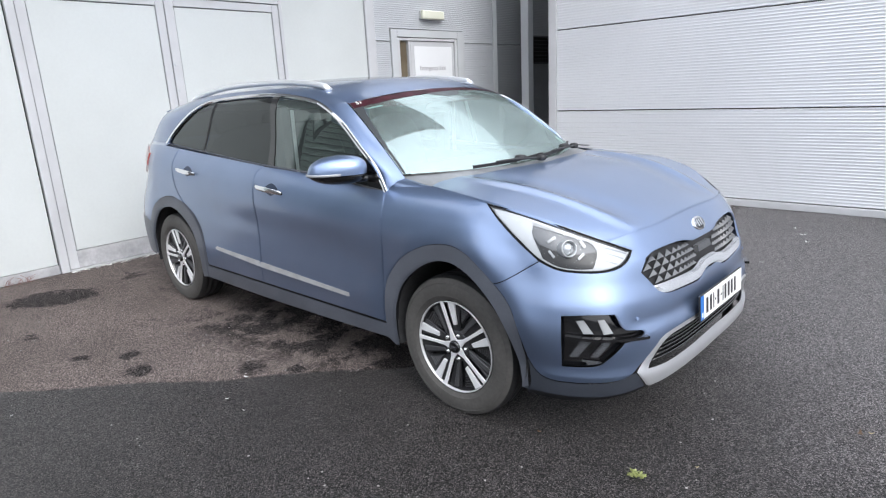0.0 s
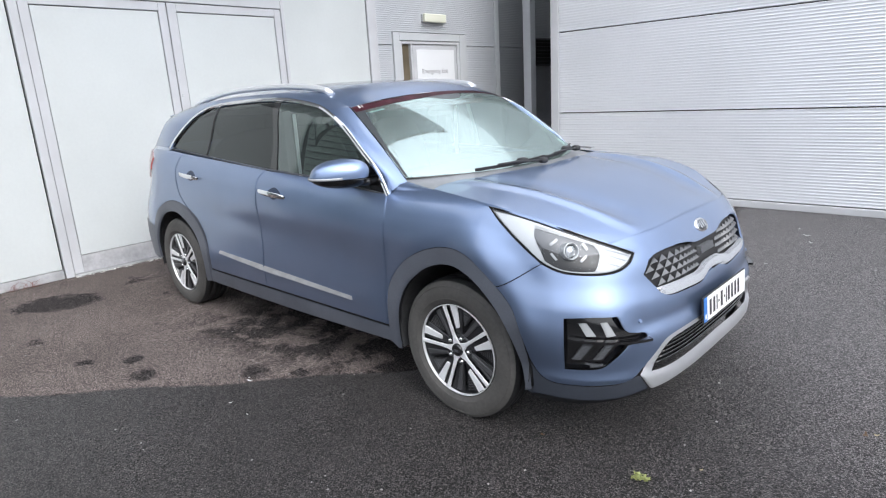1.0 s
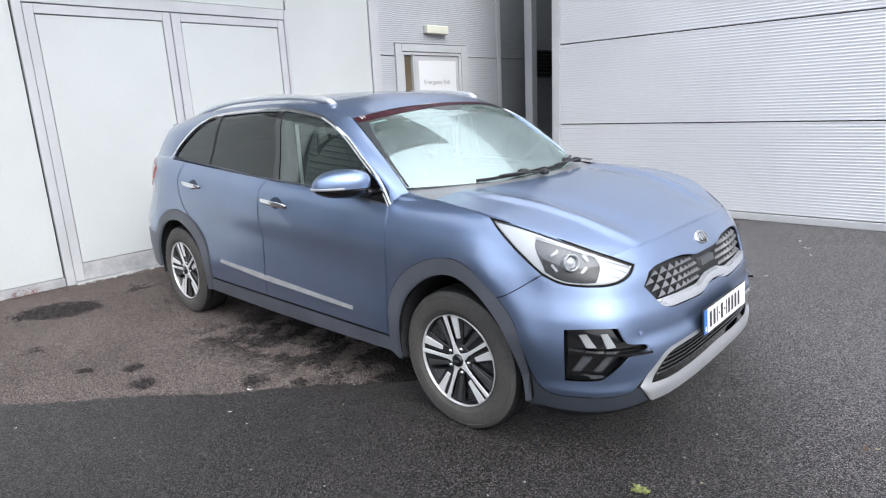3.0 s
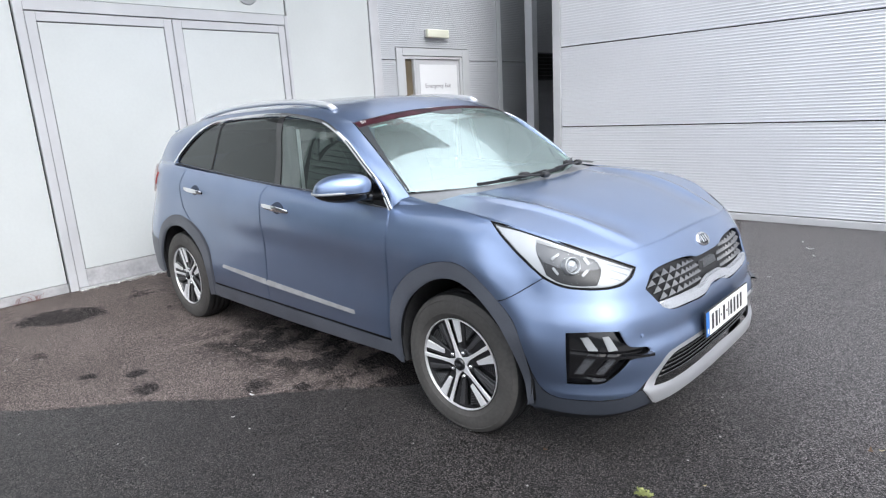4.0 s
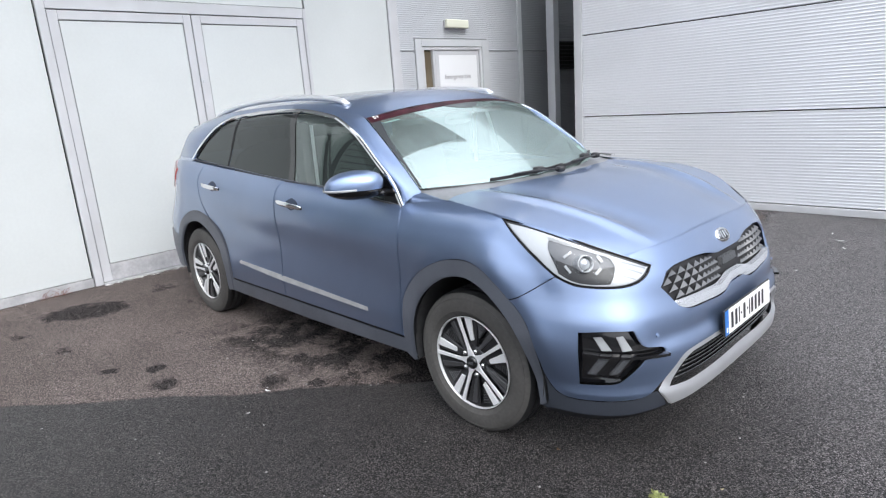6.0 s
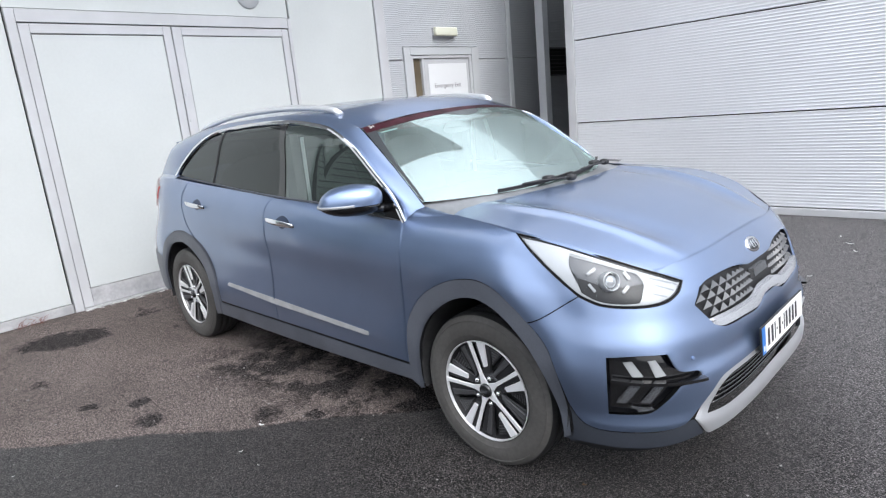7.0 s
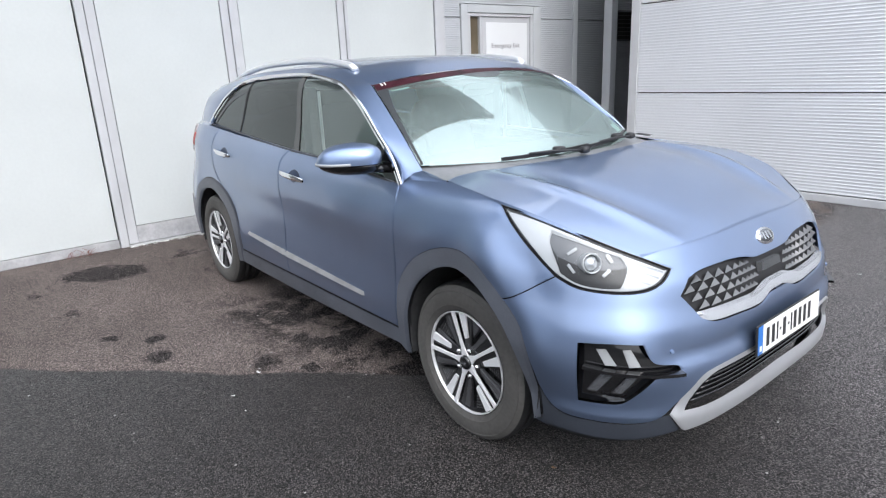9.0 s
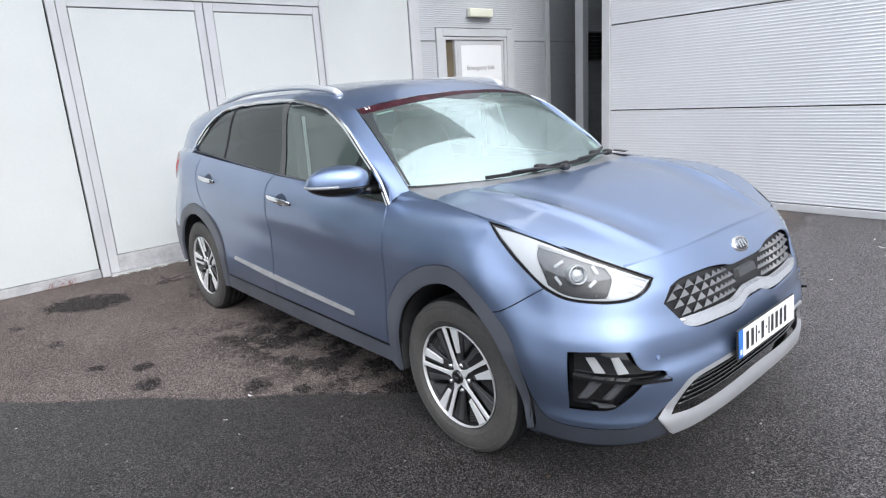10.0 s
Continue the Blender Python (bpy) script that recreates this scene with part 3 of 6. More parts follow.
RED_LENS = material("red_lens", (0.35, 0.03, 0.03), 0.1, coat=0.5, stain=0.05)
PLATE_WHITE = material("plate_white", (0.78, 0.78, 0.76), 0.35, stain=0.04, stain_scale=10)
PLATE_BLUE = material("plate_blue", (0.03, 0.16, 0.50), 0.35, stain=0.04, stain_scale=10)
SCREEN_GLASS = glass("windscreen_glass", (0.66, 0.80, 0.76), 0.01, 0.22, 3.3, 0.13, (0.84, 1.0, 0.96))
SIDE_GLASS = glass("side_window_glass", (0.66, 0.74, 0.73), 0.0, 0.0, 2.2, 0.03, (0.88, 0.98, 0.96))
PRIVACY = glass("privacy_glass", (0.05, 0.05, 0.05), 0.0, ior=1.6)
LENS = glass("clear_lens", (0.95, 0.96, 0.97), 0.0, ior=1.10)
CABIN = material("cabin_trim", (0.09, 0.092, 0.095), 0.7, grain=0.1, stain=0.1)
SEAT_CLOTH = material("seat_cloth", (0.09, 0.09, 0.095), 0.9, grain=0.15, grain_scale=120)
STICKER = material("sticker", (0.55, 0.74, 0.74), 0.4, stain=0.1, stain_scale=30)
CLAD_SHADED = material("shaded_bumper_cladding", (0.030, 0.035, 0.046), 0.5, grain=0.1, grain_scale=200, stain=0.15, stain_scale=5)
FRIT_DARK = material("dark_glass_band", (0.040, 0.044, 0.048), 0.45, stain=0.2, specular=0.12)
MOUNT = material("mirror_mount_grey", (0.075, 0.085, 0.088), 0.4, stain=0.25, stain_scale=18, specular=0.2)
FRIT_RED = material("glass_band_red_reflection", (0.040, 0.013, 0.018), 0.35, stain=0.6, stain_scale=14, specular=0.04)
FRIT_GREY = material("dusty_grey_glass_band", (0.16, 0.165, 0.17), 0.4, stain=0.2, stain_scale=20)
COWL = material("grey_cowl", (0.17, 0.175, 0.185), 0.45, grain=0.06, stain=0.15, stain_scale=9)
BROWN_RED = material("lining_red_reflection", (0.16, 0.05, 0.05), 0.8, grain=0.1)


# ---- panel builder ----
def spline(pts, step=0.012, closed=False):
    """A smooth line through points, in even steps."""
    p = np.array(pts, float)
    if len(p) == 2:
        n = max(1, int(np.ceil(np.linalg.norm(p[1] - p[0]) / step)))
        return p[0] + (p[1] - p[0]) * np.linspace(0, 1, n + 1)[:, None]
    if closed:
        q = np.vstack([p[-1], p, p[0], p[1]])
    else:
        q = np.vstack([2 * p[0] - p[1], p, 2 * p[-1] - p[-2]])
    out = []
    for i in range(1, len(q) - 2):
        a, b, c, d = q[i - 1:i + 3]
        ta, tb, tc = (max(1e-4, np.linalg.norm(b - a)) ** 0.5, max(1e-4, np.linalg.norm(c - b)) ** 0.5, max(1e-4, np.linalg.norm(d - c)) ** 0.5)
        m1 = tb * ((b - a) / ta - (c - a) / (ta + tb) + (c - b) / tb)
        m2 = tb * ((c - b) / tb - (d - b) / (tb + tc) + (d - c) / tc)
        n = max(1, int(np.ceil(np.linalg.norm(c - b) / step)))
        for k in range(n):
            t = k / n
            out.append((2 * t**3 - 3 * t**2 + 1) * b + (t**3 - 2 * t**2 + t) * m1 + (3 * t**2 - 2 * t**3) * c + (t**3 - t**2) * m2)
    if not closed:
        out.append(q[-2])
    return np.array(out)


def outline(*segments, step=0.012):
    """A closed outline out of smooth segments that meet in corners."""
    pts = []
    for s in segments:
        q = spline(s, step)
        if pts and np.linalg.norm(pts[-1] - q[0]) < 1e-5:
            q = q[1:]
        pts += list(q)
    if np.linalg.norm(pts[0] - pts[-1]) < 1e-5:
        pts.pop()
    p = np.array(pts)
    area = np.sum(p[:, 0] * np.roll(p[:, 1], -1) - np.roll(p[:, 0], -1) * p[:, 1])
    return p if area > 0 else p[::-1]


def shrink(p, d):
    """The outline moved inwards by d."""
    a, b = np.roll(p, 1, 0), np.roll(p, -1, 0)
    t1, t2 = p - a, b - p
    n1 = np.stack([-t1[:, 1], t1[:, 0]], 1) / np.maximum(1e-9, np.linalg.norm(t1, axis=1))[:, None]
    n2 = np.stack([-t2[:, 1], t2[:, 0]], 1) / np.maximum(1e-9, np.linalg.norm(t2, axis=1))[:, None]
    n = n1 + n2
    k = np.maximum(0.5, np.einsum("ij,ij->i", n, n1))
    return p + d * n / k[:, None]


def inside(p, q):
    """Which of the points q lie inside the outline p."""
    r = np.zeros(len(q), bool)
    x, y = q[:, 0], q[:, 1]
    a, b = p, np.roll(p, -1, 0)
    for (x1, y1), (x2, y2) in zip(a, b):
        if y1 == y2:
            continue
        c = (y1 > y) != (y2 > y)
        r ^= c & (x < (x2 - x1) * (y - y1) / (y2 - y1) + x1)
    return r


def normals(fn, a, b, e=1e-3):
    du, dv = fn(a + e, b) - fn(a - e, b), fn(a, b + e) - fn(a, b - e)
    n = np.cross(du, dv)
    return n / np.maximum(1e-12, np.linalg.norm(n, axis=-1))[..., None]


def panel(name, fn, out, mat, parent, holes=(), lift=0.0, gap=0.0026, roll=0.004, depth=0.008, step=0.022, mirror=False, flip=False, label="", relief=None):
    """A sheet-metal panel: the part of the surface fn inside an outline, with rolled edges, as one mesh."""
    from_cdt = bpy_geometry.delaunay_2d_cdt
    pts, edges, level = [], [], []
    loops = [(out, 1)] + [(h, -1) for h in holes]
    for p, sgn in loops:
        for d, lv in ((gap, 1), (gap + roll, 0)):
            q = shrink(p, d * sgn)
            i0 = len(pts)
            pts += list(q)
            level += [lv] * len(q)
            edges += [(i0 + i, i0 + (i + 1) % len(q)) for i in range(len(q))]
    lo, hi = out.min(0), out.max(0)
    gx, gy = np.meshgrid(np.arange(lo[0], hi[0], step), np.arange(lo[1], hi[1], step))
    g = np.stack([gx.ravel(), gy.ravel()], 1)
    keep = inside(shrink(out, gap + roll + step * 0.45), g)
    for h in holes:
        keep &= ~inside(shrink(h, -(gap + roll + step * 0.45)), g)
    g = g[keep]
    pts += list(g)
    level += [0] * len(g)
    vs, _, faces, origin, _, _ = from_cdt([Vector((float(p[0]), float(p[1]))) for p in pts], edges, [], 0, 1e-5)
    q = np.array([(v.x, v.y) for v in vs])
    lv = np.array([level[o[0]] if o else 0 for o in origin])
    cen = np.array([q[list(f)].mean(0) for f in faces])
    ok = inside(shrink(out, gap * 0.5), cen)
    for h in holes:
        ok &= ~inside(shrink(h, -gap * 0.5), cen)
    faces = [f for f, k in zip(faces, ok) if k]
    P, N = fn(q[:, 0], q[:, 1]), normals(fn, q[:, 0], q[:, 1])
    sgn = -1.0 if flip else 1.0
    N = N * sgn
    h = np.full(len(q), lift)
    if relief is not None:
        h = h + relief(q[:, 0], q[:, 1])
    P = P + N * (h - depth * lv)[:, None]
    if mirror:
        P, N = P * [1, -1, 1], N * [1, -1, 1]
    used = sorted({i for f in faces for i in f})
    index = {o: i for i, o in enumerate(used)}
    fl = [[index[i] for i in f] for f in faces]
    if flip != mirror:
        fl = [f[::-1] for f in fl]
    me = bpy.data.meshes.new(name)
    me.from_pydata([tuple(P[i]) for i in used], [], fl)
    me.shade_smooth()
    me.materials.append(mat)
    if relief is not None:
        def raised(a, b):
            return fn(a, b) + normals(fn, a, b) * relief(a, b)[:, None]
        N = normals(raised, q[:, 0], q[:, 1]) * sgn
        if mirror:
            N = N * [1, -1, 1]
    me.normals_split_custom_set_from_vertices([tuple(N[i]) for i in used])
    ob = new(name, me)
    ob.parent = parent
    if label:
        ob["label"] = label
    return ob


def both(name, fn, out, mat, parent, **kw):
    """The same panel on the car's two sides."""
    a = panel(name, fn, out, mat, parent, **kw)
    b = panel(name, fn, out, mat, parent, mirror=True, **kw)
    return a, b


def sweep(path, section, closed_section=True, bm=None, up=(0, 0, 1), caps=True):
    """A bar: a section (list of (side, up) in metres) carried along a path of points."""
    path = [Vector(p) for p in path]
    bm = bm or bmesh.new()
    rings = []
    for i, p in enumerate(path):
        t = (path[min(i + 1, len(path) - 1)] - path[max(i - 1, 0)]).normalized()
        s = t.cross(Vector(up[i] if isinstance(up, list) else up)).normalized()
        w = s.cross(t).normalized()
        rings.append([bm.verts.new(p + s * a + w * b) for a, b in section])
    k = len(section)
    for a, b in zip(rings, rings[1:]):
        for j in range(k if closed_section else k - 1):
            bm.faces.new((a[j], a[(j + 1) % k], b[(j + 1) % k], b[j]))
    if caps and closed_section:
        bm.faces.new(rings[0][::-1])
        bm.faces.new(rings[-1])
    bmesh.ops.recalc_face_normals(bm, faces=bm.faces)
    return bm


def oval(w, h, n=12):
    return [(w / 2 * math.cos(2 * math.pi * i / n), h / 2 * math.sin(2 * math.pi * i / n)) for i in range(n)]


def lathe(profile, segments=64, bm=None):
    """A turned body about the y axis; the profile is a list of (radius, y)."""
    rows = []
    for i in range(segments):
        a = 2 * math.pi * i / segments
        rows.append([(r * math.cos(a), y, r * math.sin(a)) for r, y in profile])
    bm = grid_mesh(rows, closed_u=True, bm=bm)
    bmesh.ops.recalc_face_normals(bm, faces=bm.faces)
    return bm


def blob(centre, size, power=2.6, rot=(0, 0, 0), n=20):
    """A rounded cushion-like body (superellipsoid)."""
    rows = []
    for i in range(n):
        a = 2 * math.pi * i / n
        row = []
        for j in range(n // 2 + 1):
            b = -math.pi / 2 + math.pi * j / (n // 2)
            e = 2 / power
            f = lambda v: math.copysign(abs(v) ** e, v)
            row.append((size[0] / 2 * f(math.cos(b)) * f(math.cos(a)), size[1] / 2 * f(math.cos(b)) * f(math.sin(a)), size[2] / 2 * f(math.sin(b))))
        rows.append(row)
    bm = grid_mesh(rows, closed_u=True)
    bmesh.ops.remove_doubles(bm, verts=bm.verts, dist=1e-4)
    bmesh.ops.recalc_face_normals(bm, faces=bm.faces)
    bmesh.ops.transform(bm, verts=bm.verts, matrix=pose(*centre, *rot))
    return bm


# ---- outlines of the car's panels, right side, along the skin (u, z) ----
ARCH_F_OUT = [(-0.405, 0.262), (-0.40, 0.424), (-0.375, 0.57), (-0.285, 0.679), (-0.165, 0.753), (-0.055, 0.791), (0.065, 0.801), (0.159, 0.779), (0.233, 0.732), (0.302, 0.667), (0.345, 0.609), (0.381, 0.492), (0.397, 0.262)]
ARCH_F_IN = [(-0.345, 0.23), (-0.34, 0.34), (-0.325, 0.446), (-0.274, 0.559), (-0.179, 0.65), (-0.064, 0.712), (0.038, 0.727), (0.128, 0.712), (0.207, 0.67), (0.279, 0.591), (0.335, 0.478), (0.362, 0.36), (0.372, 0.245)]
ARCH_R_OUT = [(-2.235, 0.25), (-2.205, 0.45), (-2.225, 0.58), (-2.295, 0.685), (-2.42, 0.755), (-2.60, 0.785), (-2.78, 0.765), (-2.93, 0.70), (-3.04, 0.60), (-3.10, 0.48), (-3.13, 0.30)]
ARCH_R_IN = [(-2.325, 0.235), (-2.30, 0.42), (-2.34, 0.54), (-2.44, 0.638), (-2.58, 0.698), (-2.70, 0.703), (-2.84, 0.67), (-2.95, 0.59), (-3.02, 0.48), (-3.05, 0.30)]
SPLIT = [(-1.440, 1.056), (-1.487, 1.008), (-1.490, 0.906), (-1.488, 0.687), (-1.498, 0.487), (-1.507, 0.345)]
DOOR_F = [(-0.415, 0.345), (-0.405, 0.526), (-0.386, 0.75), (-0.386, 0.90), (-0.395, 0.96), (-0.412, 0.992)]
BELT_F = [(-0.412, 0.992), (-0.945, 1.033), (-1.440, 1.056)]
BELT_R = [(-1.440, 1.056), (-2.217, 1.107), (-2.50, 1.125)]
DOOR_R = [(-2.50, 1.125), (-2.535, 1.03), (-2.525, 0.927), (-2.50, 0.84), (-2.42, 0.755)]
LAMP_LOW = [(0.204, 0.985), (0.329, 0.888), (0.441, 0.799), (0.503, 0.773), (0.569, 0.763), (0.669, 0.760), (0.722, 0.769), (0.764, 0.791), (0.795, 0.821)]
LAMP_TOP = [(0.795, 0.821), (0.697, 0.863), (0.534, 0.923), (0.365, 0.966), (0.204, 0.985)]


def on_skin(pts, lift=0.0):
    a = np.array(pts, float)
    return skin(a[:, 0], a[:, 1]) + normals(skin, a[:, 0], a[:, 1]) * lift


def mirrored(pts):
    """The outline with its mirror image beyond the middle of the nose."""
    return [(2 * UMAX - u, z) for u, z in pts][::-1]


def nearest(pts, u0, u1):
    return [p for p in pts if u0 <= p[0] <= u1]


# ---- the car ----
CAR = thing("car", "blue metallic five-door crossover car parked on the asphalt with wet windscreen", "car")


def flare(u, z):
    """The wing swells outwards to a crease that runs round the front wheel arch, and falls straight below it."""
    u, z = np.asarray(u, float), np.asarray(z, float)
    m = np.where(u > UMAX, 2 * UMAX - u, u)
    fore = smooth(0.0, 0.26, m)
    d = np.hypot(m + 0.01, (z - 0.385) * 0.98) - 0.455
    d = 0.5 * (d + np.sqrt(d * d + 0.018**2))
    swell = np.exp(-d / (0.055 + 0.035 * fore))
    high = 0.010 * smooth(-0.40, -0.15, m) + 0.032 * fore
    hollow = 0.010 * fore * np.exp(-(((d - 0.11) / 0.06) ** 2))
    fall = smooth(0.80, 0.60, z)
    cheek = 0.022 * fall * smooth(0.30, 0.50, m) * smooth(0.86, 0.60, m)
    return (high * swell * smooth(0.72, 0.50, m) + cheek - hollow * smooth(0.50, 0.34, m)) * smooth(0.34, 0.58, z)


def build_lower_body():
    door = outline(DOOR_F, BELT_F, SPLIT, [SPLIT[-1], DOOR_F[0]])
    rear_arch_up = [p for p in ARCH_R_OUT if p[0] >= -2.43]
    rdoor = outline(SPLIT[::-1], BELT_R, DOOR_R, rear_arch_up[::-1][:-1] + [(-2.212, 0.345)], [(-2.212, 0.345), SPLIT[-1]])
    fender = outline(DOOR_F, [DOOR_F[-1], (-0.42, 1.014)], [(-0.42, 1.014), (-0.151, 1.023), (0.06, 1.008), (0.204, 0.985)], LAMP_LOW[:3], [(0.441, 0.799), (0.279, 0.690), (0.262, 0.705)], nearest(ARCH_F_OUT, -0.41, 0.25)[::-1][:-1] + [(-0.404, 0.345)], [(-0.404, 0.345), DOOR_F[0]])
    quarter = outline(DOOR_R, [p for p in ARCH_R_OUT if p[0] <= -2.42], [ARCH_R_OUT[-1], (-3.36, 0.42)], [(-3.36, 0.42), (-3.40, 0.80), (-3.36, 1.13)], [(-3.36, 1.13), (-2.81, 1.143), (-2.50, 1.125)])

    def sculpt(u, z):
        # hollow above the sill and a soft shoulder line
        d = (z - (0.66 - 0.05 * (u + 0.4))) / 0.09
        return -0.007 * np.exp(-d**2) * smooth(-0.35, -0.8, u) * smooth(-2.4, -2.0, u)

    for name, o, lab in (("front_door", door, ""), ("rear_door", rdoor, ""), ("front_wing", fender, ""), ("rear_quarter", quarter, "")):
        both(name, skin, o, PAINT, CAR, relief=sculpt if "door" in name else flare if "wing" in name else None, gap=0.0016 if "wing" in name else 0.0026, roll=0.0025 if "wing" in name else 0.004)
    # sill and arch cladding
    sill = outline([(-0.33, 0.262), (-0.405, 0.34)], [(-0.405, 0.34), (-1.5, 0.338), (-2.216, 0.34)], [(-2.216, 0.34), (-2.285, 0.245)], [(-2.285, 0.245), (-1.3, 0.243), (-0.33, 0.262)])
    both("sill_cladding", skin, sill, CLAD, CAR, lift=0.004, label="dark grey plastic sill")
    arch_f = outline(ARCH_F_OUT, [ARCH_F_OUT[-1], ARCH_F_IN[-1]], ARCH_F_IN[::-1], [ARCH_F_IN[0], (-0.40, 0.262)])
    both("wheel_arch", skin, arch_f, CLAD, CAR, relief=flare, lift=0.010, gap=0.0, roll=0.008, depth=0.014, label="dark grey plastic arch trim")
    arch_r = outline(ARCH_R_OUT, [ARCH_R_OUT[-1], ARCH_R_IN[-1]], ARCH_R_IN[::-1], [ARCH_R_IN[0], ARCH_R_OUT[0]])
    both("wheel_arch", skin, arch_r, CLAD, CAR, lift=0.010, gap=0.0, roll=0.008, depth=0.014, label="dark grey plastic arch trim")
    # dark shell behind the shut lines
    shell = outline([(-3.38, 0.40), (-3.36, 1.12)], [(-3.36, 1.12), (-2.5, 1.115), (-1.44, 1.045), (-0.42, 0.985), (-0.2, 1.0), (0.2, 0.975)], [(0.2, 0.975), (0.44, 0.79), (0.30, 0.69)], [(0.30, 0.69), (0.25, 0.72)] , [(p[0], p[1] + 0.012) for p in nearest(ARCH_F_IN, -0.33, 0.23)[::-1]], [(-0.325, 0.458), (-0.36, 0.25)], [(-0.36, 0.25), (-2.30, 0.24)], [(p[0], p[1] + 0.012) for p in ARCH_R_IN], [ARCH_R_IN[-1], (-3.38, 0.40)])
    both("inner_shell", skin, shell, MATT_BLACK, CAR, lift=-0.016, gap=0.0, step=0.06)
    # satin strip along the doors, split at the door gap
    for pts in ([(-2.035, 0.487), (-1.512, 0.468)], [(-1.496, 0.467), (-0.672, 0.446)]):
        (u0, z0), (u1, z1) = pts
        o = outline([(u0, z0 + 0.017), (u1, z1 + 0.017 if u1 < -1 else z1 + 0.004)], [(u1, z1 + 0.017 if u1 < -1 else z1 + 0.004), (u1, z1 - 0.018)], [(u1, z1 - 0.018), (u0, z0 - (0.018 if u0 > -2 else 0.006))], [(u0, z0 - (0.018 if u0 > -2 else 0.006)), (u0, z0 + 0.017)], step=0.01)
        both("side_strip", skin, o, STRIP, CAR, lift=0.012, gap=0.0, roll=0.006, depth=0.012, label="dusty satin silver strip")


GRILLE_TOP = [(0.818, 0.738), (0.853, 0.784), (0.905, 0.799), (1.086, 0.803), (1.19, 0.793), (1.25, 0.781), (1.33, 0.778), (UMAX, 0.778)]
GRILLE_LOW = [(0.818, 0.738), (0.853, 0.700), (0.890, 0.658), (0.945, 0.636), (1.09, 0.627), (1.225, 0.622), (1.275, 0.632), (1.315, 0.643), (UMAX, 0.645)]
CHROME_TOP = [(0.884, 0.676), (0.94, 0.675), (1.10, 0.672), (1.22, 0.671), (1.27, 0.681), (1.31, 0.690), (UMAX, 0.692)]
FOG = [[(0.522, 0.600), (0.60, 0.604), (0.686, 0.601)], [(0.686, 0.601), (0.717, 0.545), (0.80, 0.522), (0.806, 0.510), (0.795, 0.500), (0.722, 0.492)], [(0.722, 0.492), (0.675, 0.434), (0.643, 0.402), (0.62, 0.396)], [(0.62, 0.396), (0.522, 0.392)], [(0.522, 0.392), (0.522, 0.600)]]
PAINT_LOW = [(0.398, 0.41), (0.425, 0.352), (0.466, 0.326), (0.568, 0.324), (0.72, 0.330), (0.765, 0.348), (0.80, 0.383), (0.851, 0.435), (0.89, 0.472), (0.96, 0.486), (UMAX, 0.488)]
INTAKE_TOP = [(0.832, 0.356), (0.852, 0.396), (0.885, 0.440), (0.925, 0.464), (0.99, 0.472), (UMAX, 0.473)]
LIP_LOW = [(0.832, 0.282), (0.90, 0.285), (1.03, 0.293), (UMAX, 0.295)]


